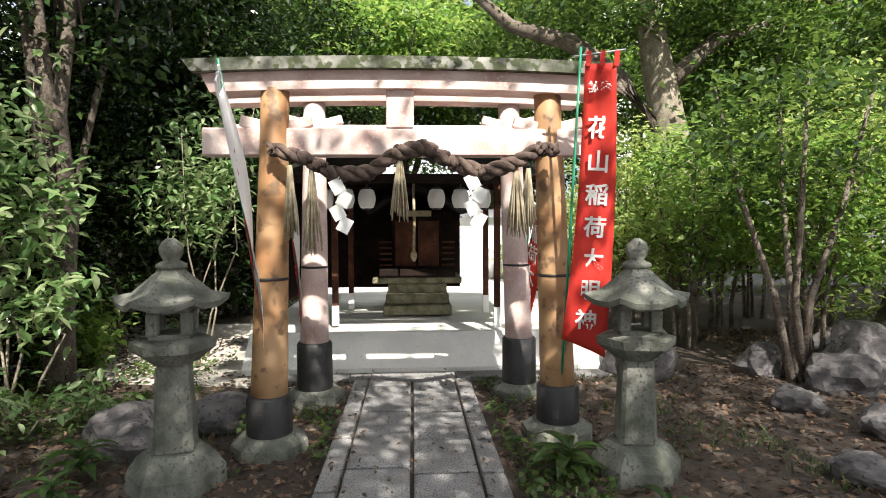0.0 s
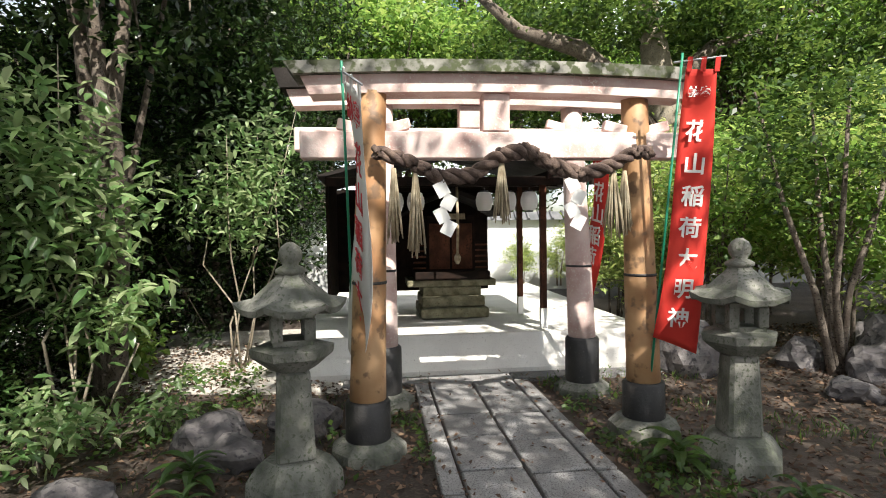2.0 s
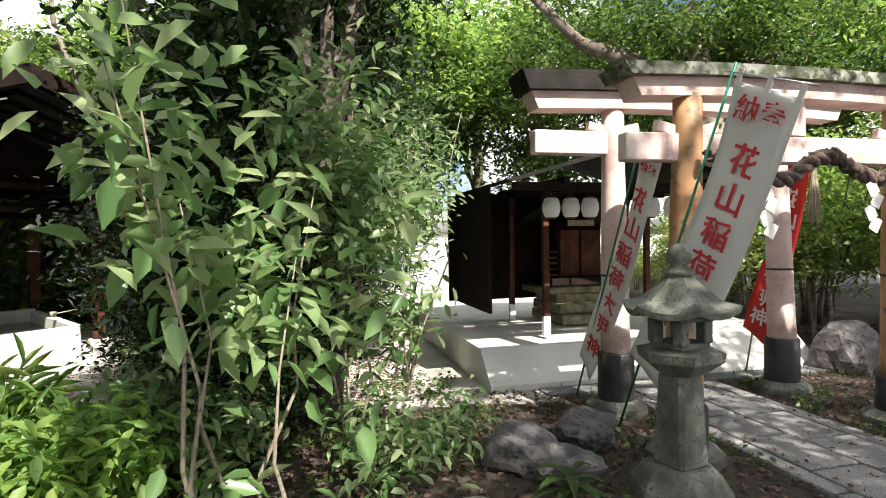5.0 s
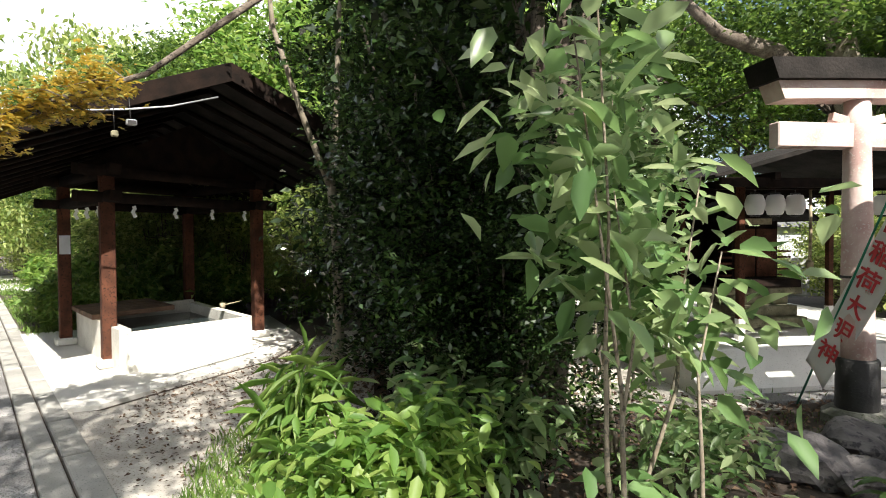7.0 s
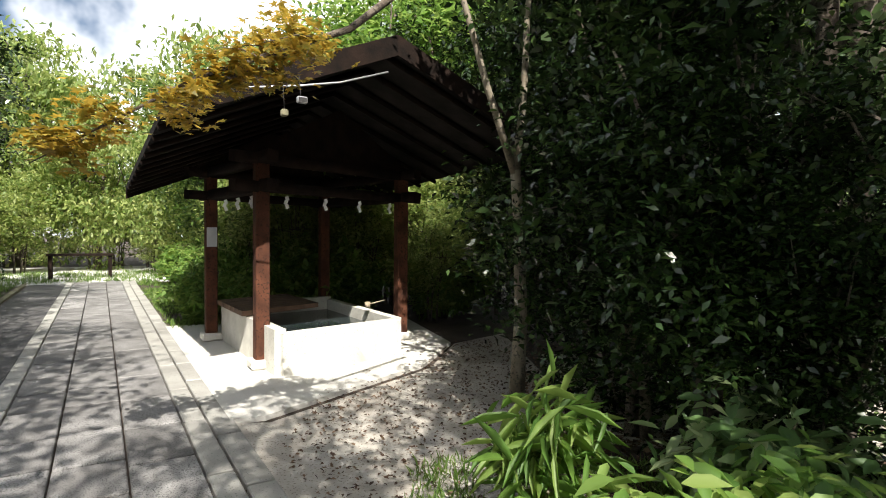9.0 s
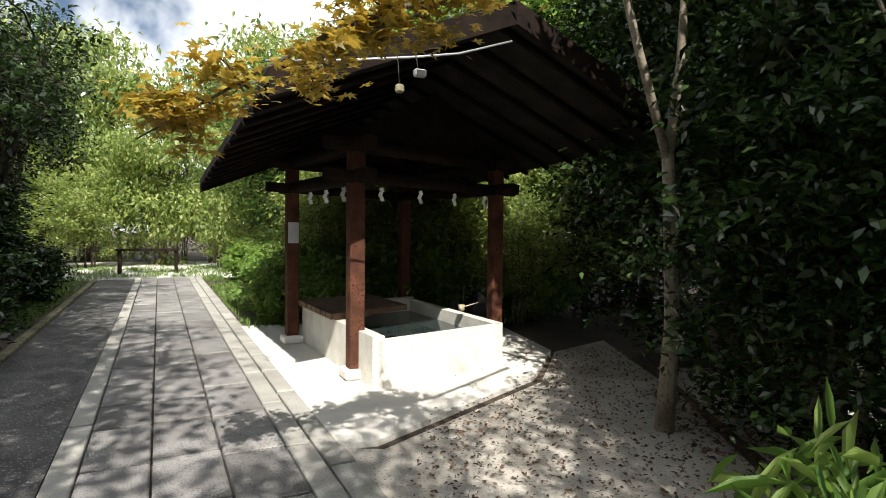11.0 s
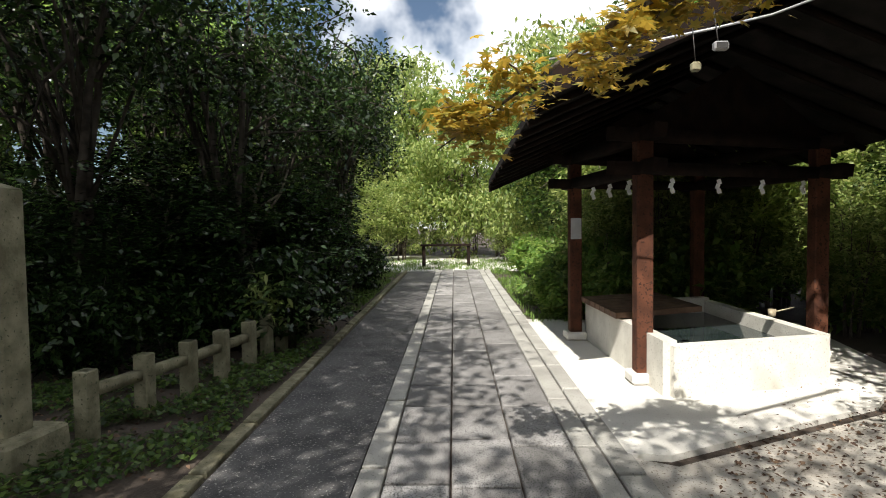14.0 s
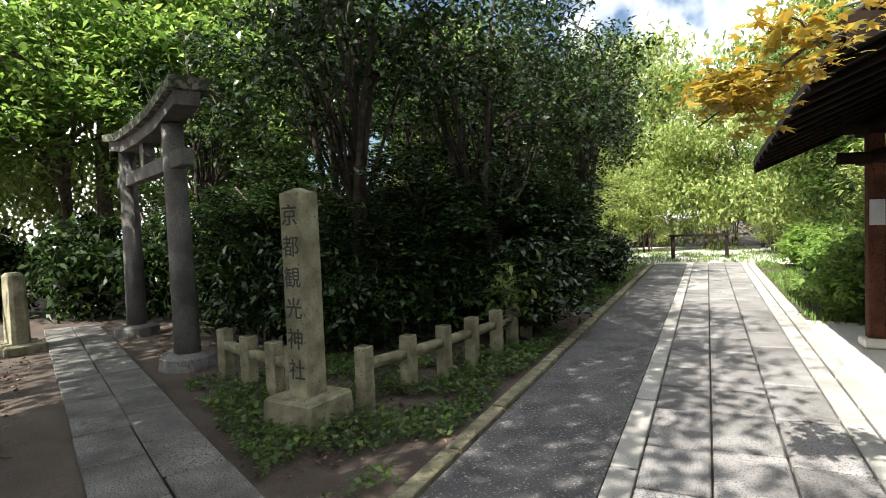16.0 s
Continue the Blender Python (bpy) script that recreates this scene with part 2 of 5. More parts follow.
def leaves(name, pts, size, material, parent=None, aspect=0.45, flat=0.5, seed=1, fold=0.15, kind="", up=None, droop=0.0):
    rng = np.random.default_rng(seed)
    pts = np.asarray(pts, float)
    n = len(pts)
    az = rng.uniform(0, 6.2832, n)
    el = rng.normal(-droop, flat, n)
    d = np.stack([np.cos(az) * np.cos(el), np.sin(az) * np.cos(el), np.sin(el)], 1)
    s = np.cross(d, rng.normal(0, 0.45, (n, 3)) + (0, 0, 1))
    s /= np.linalg.norm(s, axis=1, keepdims=True) + 1e-6
    nn = np.cross(s, d)
    L = size * rng.uniform(0.6, 1.25, (n, 1))
    base, tip = pts, pts + d * L
    mid = pts + d * L * 0.45
    w = L * aspect * 0.5
    v = np.stack([base, mid + s * w + nn * L * fold, tip, mid - s * w + nn * L * fold], 1).reshape(-1, 3)
    me = bpy.data.meshes.new(name)
    me.vertices.add(4 * n)
    me.vertices.foreach_set("co", v.astype(np.float32).ravel())
    me.loops.add(4 * n)
    me.loops.foreach_set("vertex_index", np.arange(4 * n, dtype=np.int32))
    me.polygons.add(n)
    me.polygons.foreach_set("loop_start", np.arange(0, 4 * n, 4, dtype=np.int32))
    me.polygons.foreach_set("loop_total", np.full(n, 4, dtype=np.int32))
    me.update()
    me.materials.append(material)
    ob = new(name, me)
    if parent:
        ob.parent = parent
    if kind:
        ob["kind"] = kind
    return ob


def cloud(rng, n, centre, radii, clumps, spread, shell=0.5):
    c = rng.normal(0, 1, (clumps, 3))
    c /= np.linalg.norm(c, axis=1, keepdims=True)
    c *= rng.uniform(shell, 1.0, (clumps, 1)) * rng.uniform(0.75, 1.1, (clumps, 1))
    c = c * radii + centre
    k = rng.integers(0, clumps, n)
    off = rng.normal(0, 1, (n, 3)) * spread * (1, 1, 0.55)
    return c[k] + off, c


def tree(name, m, height, trunk_r, crown_z, radii, n, leaf, material, label, bark=None, seed=1, clumps=40, spread=0.28, stems=1, lean=0.1, limbs=9, shell=0.45, droop=0.2, category="tree", aspect=0.45):
    rng = np.random.default_rng(seed)
    rnd = random.Random(seed)
    e = thing(name, m, label, category)
    pts, cen = cloud(rng, n, np.array((0, 0, crown_z)), np.array(radii), clumps, spread, shell)
    pts = pts[pts[:, 2] > 0.03]
    bm = bmesh.new()
    for s in range(stems):
        a = rnd.uniform(0, 6.28)
        ox, oy = (0, 0) if stems == 1 else (0.12 * math.cos(a), 0.12 * math.sin(a))
        lx, ly = lean * rnd.uniform(-1, 1) * height, lean * rnd.uniform(-1, 1) * height
        if stems > 1:
            lx, ly = lx + math.cos(a) * 0.12 * height, ly + math.sin(a) * 0.12 * height
        line = [Vector((ox + lx * t * t + rnd.uniform(-1, 1) * trunk_r * 0.6, oy + ly * t * t + rnd.uniform(-1, 1) * trunk_r * 0.6, -0.1 + (height * 0.85 + 0.1) * t)) for t in [i / 7 for i in range(8)]]
        tube(bm, line, [trunk_r * (1.25 if i == 0 else 1 - 0.8 * i / 7) for i in range(8)], 8)
        for j in range(limbs // stems):
            st = line[rnd.randint(2, 6)]
            en = Vector(cen[rnd.randrange(len(cen))])
            midp = st.lerp(en, 0.5) + Vector((rnd.uniform(-0.2, 0.2), rnd.uniform(-0.2, 0.2), 0.1 * height * rnd.uniform(-0.3, 0.6)))
            tube(bm, [st, midp, en], [trunk_r * 0.4, trunk_r * 0.25, trunk_r * 0.08], 5)
    part("trunk", bm, bark or M_BARK, e)
    leaves("crown", pts, leaf, material, e, seed=seed, droop=droop, aspect=aspect)
    return e


def text_mesh(s, size, name, material, parent, m, label="", bold=0.0, sy=1.0):
    cu = bpy.data.curves.new(name, "FONT")
    cu.body, cu.size, cu.extrude, cu.offset, cu.align_x = s, size, 0.0015, bold, "CENTER"
    tmp = bpy.data.objects.new("tmp", cu)
    me = bpy.data.meshes.new_from_object(tmp)
    bpy.data.objects.remove(tmp)
    me.materials.clear()
    me.materials.append(material)
    me.name = name
    ob = new(name, me)
    ob.parent = parent
    ob.matrix_basis = m
    if label:
        ob["label"] = label
    return ob


def scatter(rng, n, x0, x1, y0, y1):
    return np.stack([rng.uniform(x0, x1, n), rng.uniform(y0, y1, n)], 1)


# main path frame: along U, across V
PO, PU, PV = Vector((-8.65, 5.05, 0)), Vector((-0.525, 0.851, 0)), Vector((0.851, 0.525, 0))
PANG = math.degrees(math.atan2(PU.y, PU.x))


def pm(u, v, z=0.0):
    return PO + PU * u + PV * v + Vector((0, 0, z))


def strip(name, corners, z0, z1, material, kind="structure"):
    bm = bmesh.new()
    a = [bm.verts.new((x, y, z0)) for x, y in corners]
    b = [bm.verts.new((x, y, z1)) for x, y in corners]
    n = len(a)
    bm.faces.new(b)
    bm.faces.new(a[::-1])
    for i in range(n):
        bm.faces.new((a[i], a[(i + 1) % n], b[(i + 1) % n], b[i]))
    bmesh.ops.recalc_face_normals(bm, faces=bm.faces[:])
    ob = part(name, bm, material)
    ob["kind"] = kind
    return ob


# ground
bm = bmesh.new()
bmesh.ops.create_grid(bm, x_segments=60, y_segments=60, size=150)
bm.transform(pose(0, 0, -0.03))
ground = part("ground", bm, M_SOIL)
ground["kind"] = "structure"
bm = bmesh.new()
for x0, x1 in ((-1.75, 2.15),):
    rows_ = [(5.82, -0.1), (5.82, 0.05), (6.15, 0.36), (12.0, 0.38), (12.0, -0.1)]
    vv = [[bm.verts.new((x, y, z)) for y, z in rows_] for x in (x0, x1)]
    for k in range(4):
        bm.faces.new((vv[0][k], vv[1][k], vv[1][k + 1], vv[0][k + 1]))
    bm.faces.new(vv[0][::-1])
    bm.faces.new(vv[1])
bmesh.ops.recalc_face_normals(bm, faces=bm.faces[:])
court = part("paved_court", bm, M_SAND)
court["kind"] = "structure"
tagged(strip("gravel_lane", [tuple(pm(u, v).xy) for u, v in ((-9, -0.93), (15, -0.86), (15, -0.01), (-9, -0.01))], -0.1, -0.008, M_GRAVEL), "dark grey gravel lane beside the paving")
tagged(strip("concrete_pad", [(-7.2, 6.42), (-6.0, 8.3), (-5.7, 9.6), (-6.6, 12.2), tuple(pm(5.6, 1.69).xy), tuple(pm(0.45, 1.69).xy)], -0.1, 0.014, M_CONC), "pale concrete pad round the water pavilion")
tagged(strip("side_apron", [tuple(pm(-8, 1.6).xy), (-5.2, 2.6), (-4.8, 5.0), (-4.7, 8.0), (-4.9, 10.5), (-5.65, 9.65), (-5.93, 8.22), (-7.14, 6.34), tuple(pm(0.44, 1.72).xy), tuple(pm(0.44, 1.6).xy)], -0.1, -0.015, M_DUST), "dusty pale ground beside the paved path")
tagged(strip("sandy_yard", [(-4.6, 6.0), (-1.2, 5.4), (-1.76, 9.0), (-4.6, 9.0)], -0.1, -0.012, M_DUST), "dusty pale ground beside the shrine court")
tagged(strip("far_clearing", [tuple(pm(u, v).xy) for u, v in ((15.01, -7), (24, -7), (24, 9), (15.01, 9))], -0.1, 0.0, M_SAND), "sunlit sandy clearing at the end of the path")

MW = Matrix.Translation((-0.3, 0.06, 1.53)) @ Matrix.Scale(0.87, 4) @ Matrix.Translation((0.3, -0.06, -1.53))

MK = Matrix.Translation((-0.3, 0.06, 1.53)) @ Matrix.Scale(0.75, 4) @ Matrix.Translation((0.3, -0.06, -1.53))

# white garden wall
bm = box(bmesh.new(), (6.6, 13.8, 0.45), (18.8, 0.26, 0.96))
wb = part("wall_base", bm, M_WALLBASE)
wb["kind"] = "structure"
wp = part("garden_wall", boxm((6.6, 13.8, 1.31), (18.8, 0.2, 0.76)), M_PLASTER)
wp["kind"] = "structure"
bm = bmesh.new()
prism(bm, [(-0.28, 0), (0.28, 0), (0.05, 0.2), (-0.05, 0.2)], 0, 18.8)
bm.transform(Matrix.Translation((16, 13.8, 1.692)) @ pose(0, 0, 0, 0, 0, 90))
for i in range(62):
    tube(bm, [(-2.7 + 0.3 * i, 13.5, 1.71), (-2.7 + 0.3 * i, 13.76, 1.9)], [0.035, 0.035], 6)
wc = part("wall_coping", bm, M_TILE)
wc["kind"] = "structure"
for o in (wb, wp, wc):
    o.matrix_world = MW


# torii
def torii(name, label, bases, tops, sock_h, y, kz, nz, kx, nx, logmat, ring=True, capmat=None):
    e = thing(name, pose(0, 0, 0), label, "torii gate")
    for (bx, by), (tx, ty) in zip(bases, tops):
        h = kz[0]
        pts = [Vector((bx + (tx - bx) * t, by + (ty - by) * t, sock_h - 0.05 + (h - sock_h + 0.05) * t)) for t in [i / 8 for i in range(9)]]
        p = part("post", tube(bmesh.new(), pts, [0.126, 0.122, 0.118, 0.114, 0.11, 0.105, 0.1, 0.097, 0.095], 20, wob=0.014), logmat, e)
        so = part("socket", lathe([(0.15, -0.05), (0.156, 0.1), (0.154, sock_h - 0.02), (0.14, sock_h)], 20), M_BLACK, p, "black-painted post socket")
        so.matrix_basis = pose(bx, by, 0)
        ft = part("foot_stone", lathe([(0.27, -0.06), (0.26, 0.04), (0.19, 0.09)], 9, False), M_MOSSY, p, "rough round foot stone")
        ft.matrix_basis = pose(bx, by, 0)
        if ring:
            t = (1.15 - sock_h) / (h - sock_h)
            rg = part("band", lathe([(0.118, 0), (0.12, 0.01), (0.118, 0.02)], 20), M_BLACK, p, "thin black binding wire")
            rg.matrix_basis = pose(bx + (tx - bx) * t, by + (ty - by) * t, 1.15)
    cx = (kx[0] + kx[1]) / 2
    hw = (kx[1] - kx[0]) / 2
    for nm, z0, z1, d, m, inset in (("lintel_beam", kz[0], kz[1], 0.11, M_PINK, 0.1), ("lintel_cap", kz[1], kz[2], 0.17, capmat or M_SLAB, 0.0)):
        top, bot = [], []
        for i in range(13):
            s = -1 + i / 6
            rise = -0.035 * s * s
            top.append((cx + s * (hw - inset + 0.03), z1 + rise))
            bot.append((cx + s * (hw - inset - 0.03), z0 + rise))
        part(nm, prism(bmesh.new(), bot + top[::-1], y - d, y + d), m, e, "mossy grey weathered cap" if m is M_SLAB else "")
    part("tie_beam", boxm(((nx[0] + nx[1]) / 2, y, (nz[0] + nz[1]) / 2), (nx[1] - nx[0], 0.12, nz[1] - nz[0]), bev=0.01), M_PINK, e)
    for tx, _ty in tops:
        for sd in (-1, 1):
            wd = box(bmesh.new(), (0, 0, 0), (0.17, 0.06, 0.075), bev=0.006, ry=-14 * sd)
            part("wedge", wd, M_PINK, e).matrix_basis = pose(tx + sd * 0.16, y, nz[1] + 0.035)
    part("strut", boxm((-0.08, y, (nz[1] + kz[0]) / 2), (0.19, 0.13, kz[0] - nz[1] + 0.004), bev=0.008), M_PINK, e)
    return e


t1 = torii("torii_gate", "faded wooden gate with bare orange log posts and pink beams", [(-1.0, 3.95), (1.06, 4.08)], [(-0.93, 3.98), (0.96, 4.02)], 0.36, 4.0, (2.45, 2.57, 2.65), (2.0, 2.19), (-1.47, 1.42), (-1.42, 1.28), M_LOG)
# Rear cap uses the near-black roof colour to paint in its shaded underside
t2 = torii("torii_gate", "faded pink wooden gate with black sockets behind another gate", [(-0.87, 5.03), (0.97, 5.12)], [(-0.85, 5.08), (0.87, 5.1)], 0.5, 5.08, (2.6, 2.74, 2.9), (2.2, 2.4), (-1.72, 1.6), (-1.6, 1.5), M_PINK, capmat=M_ROOF)

# straw rope on the front gate
rope = thing("straw_rope", pose(0, 0, 0), "thick twisted brown straw rope tied between the front gate posts", "rope")
ctrl = [(-0.93, 2.03), (-0.72, 1.97), (-0.5, 1.86), (-0.28, 1.87), (-0.1, 2.0), (0.08, 2.04), (0.28, 1.93), (0.48, 1.87), (0.68, 1.93), (0.85, 2.03), (0.98, 2.02)]
line = []
for i in range(len(ctrl) - 1):
    for k in range(12):
        t = k / 12
        t = t * t * (3 - 2 * t) * 0.5 + t * 0.5
        line.append((ctrl[i][0] + (ctrl[i + 1][0] - ctrl[i][0]) * t, ctrl[i][1] + (ctrl[i + 1][1] - ctrl[i][1]) * t))
for s in range(3):
    pts = [(x, 3.79 + 0.03 * math.cos(i * 0.42 + s * 2.094), z + 0.03 * math.sin(i * 0.42 + s * 2.094)) for i, (x, z) in enumerate(line)]
    part("strand", tube(bmesh.new(), pts, [0.027 * (0.8 + 0.35 * math.sin(3.1416 * i / len(pts))) for i in range(len(pts))], 7), M_ROPE, rope)


def tassel(x, z, h, w):
    bm = bmesh.new()
    rnd = random.Random(int(x * 100) + 7)
    for i in range(26):
        a, r = rnd.uniform(0, 6.28), rnd.uniform(0.2, 1) * w
        tube(bm, [(x + 0.01 * math.cos(a), 3.79 + 0.01 * math.sin(a), z), (x + r * 0.6 * math.cos(a), 3.79 + r * 0.6 * math.sin(a), z - h * 0.5), (x + r * math.cos(a), 3.79 + r * math.sin(a), z - h * rnd.uniform(0.85, 1.05))], [0.005, 0.008, 0.004], 4)
    part("tassel", bm, M_STRAW, rope, "frayed hanging straw tassel")


for x, z, h, w in ((-0.8, 1.92, 0.48, 0.06), (-0.66, 1.9, 0.55, 0.07), (-0.08, 1.98, 0.42, 0.07), (0.7, 1.9, 0.45, 0.08), (0.78, 1.9, 0.42, 0.06)):
    tassel(x, z, h, w)


def shide(x, z):
    e = thing("paper_streamer", pose(x, 3.76, z), "white folded zigzag paper streamer hanging from the straw rope", "paper streamer", "zigzag streamers on the rope")
    bm = bmesh.new()
    for i in range(4):
        box(bm, (0.045 * (i % 2) - 0.02, 0.006 * i, -0.05 - 0.085 * i), (0.085, 0.003, 0.1), rx=0, ry=28 if i % 2 else -28)
    part("paper", bm, M_PAPER, e)


shide(-0.47, 1.83)
shide(0.42, 1.86)


# stone lantern
def stone_lantern(m):
    e = thing("stone_lantern", m, "weathered grey stone lantern with a six-sided flared cap beside the path", "stone lantern", "pair of stone lanterns")
    part("plinth", lathe([(0.33, -0.05), (0.32, 0.08), (0.25, 0.17), (0.2, 0.2)], 6, False), M_MOSSY, e)
    part("shaft", boxm((0, 0, 0.455), (0.26, 0.26, 0.54), bev=0.025, taper=0.8), M_MOSSY, e)
    part("platform", lathe([(0.15, 0.72), (0.27, 0.8), (0.28, 0.85), (0.2, 0.87)], 6, False), M_MOSSY, e)
    bm = bmesh.new()
    box(bm, (0, 0, 0.885), (0.26, 0.26, 0.03))
    box(bm, (0, 0, 1.035), (0.27, 0.27, 0.03))
    for a in range(4):
        x, y = 0.105 * (1 if a in (0, 1) else -1), 0.105 * (1 if a in (0, 3) else -1)
        box(bm, (x, y, 0.96), (0.075, 0.075, 0.13), bev=0.006)
    part("light_box", bm, M_MOSSY, e)
    bm = bmesh.new()
    n, prof = 24, [(0.12, 1.05), (0.36, 1.05), (0.37, 1.085), (0.25, 1.14), (0.16, 1.21), (0.1, 1.255), (0.09, 1.27)]
    rings = []
    for r, z in prof:
        ring = []
        for k in range(n):
            a = 6.2832 * k / n
            q = math.cos((a % 1.0472) - 0.5236)
            s = abs(((a / 1.0472) % 1.0) - 0.5) * 2
            rr = r * 0.87 / q
            ring.append(bm.verts.new((rr * math.cos(a), rr * math.sin(a), z + (0.035 * s ** 3 if r > 0.3 else 0))))
        rings.append(ring)
    for a, b in zip(rings, rings[1:]):
        for k in range(n):
            bm.faces.new((a[k], a[(k + 1) % n], b[(k + 1) % n], b[k]))
    bm.faces.new(rings[0][::-1])
    bm.faces.new(rings[-1])
    part("cap", bm, M_MOSSY, e)
    part("finial", lathe([(0.05, 1.26), (0.1, 1.28), (0.1, 1.3), (0.05, 1.325), (0.075, 1.36), (0.08, 1.395), (0.06, 1.43), (0.02, 1.455)], 16), M_MOSSY, e)
    return e


l1 = stone_lantern(pose(-1.42, 3.42, 0, 0, 0, 12) @ Matrix.Diagonal((0.87, 0.87, 1, 1)))
copy_thing(l1, pose(1.38, 3.42, -0.02, 0, 0, -8))

# small shrine
shrine = thing("shrine", MK @ pose(0.18, 10.1, 0), "small dark wooden shrine on stepped stone base with tiled canopy", "shrine")
for i, (w, d, z0, z1) in enumerate(((1.15, 1.3, 0.0, 0.17), (1.08, 1.15, 0.17, 0.34), (1.02, 1.0, 0.34, 0.5), (1.55, 1.2, 0.5, 0.62))):
    part("stone_step", boxm((0, 0.1 * i, (z0 + z1) / 2), (w, d, z1 - z0 - 0.006), bev=0.015), M_FENCE, shrine, "mossy grey stone block")
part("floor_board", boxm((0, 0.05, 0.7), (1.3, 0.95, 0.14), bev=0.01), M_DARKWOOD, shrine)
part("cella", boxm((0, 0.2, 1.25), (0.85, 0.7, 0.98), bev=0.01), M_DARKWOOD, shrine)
for s in (-1, 1):
    part("door_leaf", boxm((0.2 * s, -0.17, 1.2), (0.36, 0.03, 0.8), bev=0.008), M_REDWOOD, shrine)
    for k in range(5):
        part("rail_bar", boxm((0.55 * s, -0.15, 0.82 + 0.1 * k), (0.22, 0.05, 0.03)), M_REDWOOD, shrine)
bm = bmesh.new()
prism(bm, [(-0.85, 1.72), (-0.45, 1.95), (0, 2.12), (0.45, 1.95), (0.85, 1.72), (0.85, 1.78), (0.45, 2.02), (0, 2.2), (-0.45, 2.02), (-0.85, 1.78)], -0.55, 0.9)
part("roof", bm, M_ROOF, shrine)
part("name_board", boxm((0, -0.22, 1.72), (0.5, 0.03, 0.1)), M_STRAW, shrine, "pale wooden name board")

canopy = thing("canopy", MK, "dark open wooden canopy on slim posts in front of the shrine", "canopy")
for x, y in ((-1.07, 8.6), (-1.0, 10.2), (1.34, 8.25), (1.36, 9.7)):
    p = part("post", boxm((x, y, 1.12), (0.09, 0.09, 2.2), bev=0.006), M_REDWOOD, canopy, "slim red-brown post with white foot")
    part("post_foot", boxm((x, y, 0.16), (0.096, 0.096, 0.3)), M_PAPER, p, "white-painted post foot")
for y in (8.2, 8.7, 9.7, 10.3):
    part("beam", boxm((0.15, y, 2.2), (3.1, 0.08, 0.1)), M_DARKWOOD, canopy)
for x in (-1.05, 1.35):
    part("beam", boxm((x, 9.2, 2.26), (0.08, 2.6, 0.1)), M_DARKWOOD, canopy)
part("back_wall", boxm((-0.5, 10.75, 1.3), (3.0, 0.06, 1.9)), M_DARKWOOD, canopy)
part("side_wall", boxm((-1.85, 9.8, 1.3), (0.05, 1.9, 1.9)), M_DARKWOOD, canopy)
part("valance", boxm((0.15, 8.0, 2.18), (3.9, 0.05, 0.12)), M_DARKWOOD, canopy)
bm = bmesh.new()
prism(bm, [(-1.9, 2.22), (0.15, 2.78), (2.2, 2.22), (2.2, 2.27), (0.15, 2.85), (-1.9, 2.27)], 7.95, 10.6)
part("roof", bm, M_ROOF, canopy)


def paper_lantern(x, y, z):
    e = thing("paper_lantern", MK @ pose(x, y, z), "white ribbed paper lantern with black rims hanging under the canopy", "paper lantern", "row of paper lanterns")
    prof = [(0.05, -0.14)] + [(0.09 + 0.035 * math.sin(3.1416 * i / 12) + (0.004 if i % 2 else 0), -0.13 + 0.26 * i / 12) for i in range(13)] + [(0.05, 0.14)]
    part("shade", lathe(prof, 16), M_PAPER, e)
    part("rim", lathe([(0.06, 0.13), (0.06, 0.16)], 12), M_BLACK, e)
    part("rim", lathe([(0.06, -0.16), (0.06, -0.13)], 12), M_BLACK, e)
    part("cord", lathe([(0.004, 0.16), (0.004, 0.2)], 6), M_BLACK, e)
    return e


for x in (-1.15, -0.85, -0.55, 0.45, 0.8, 1.12):
    paper_lantern(x, 8.2, 1.9)
br = thing("bell_rope", MK @ pose(0.12, 8.7, 2.16), "pale hanging bell rope with a knotted end", "rope")
part("cord", tube(bmesh.new(), [(0, 0, 0), (0.01, 0, -0.6), (0, 0, -1.05)], [0.02, 0.022, 0.02], 8), M_STRAW, br)
part("knot", lathe([(0.02, -1.2), (0.05, -1.14), (0.05, -1.08), (0.02, -1.03)], 10), M_STRAW, br)


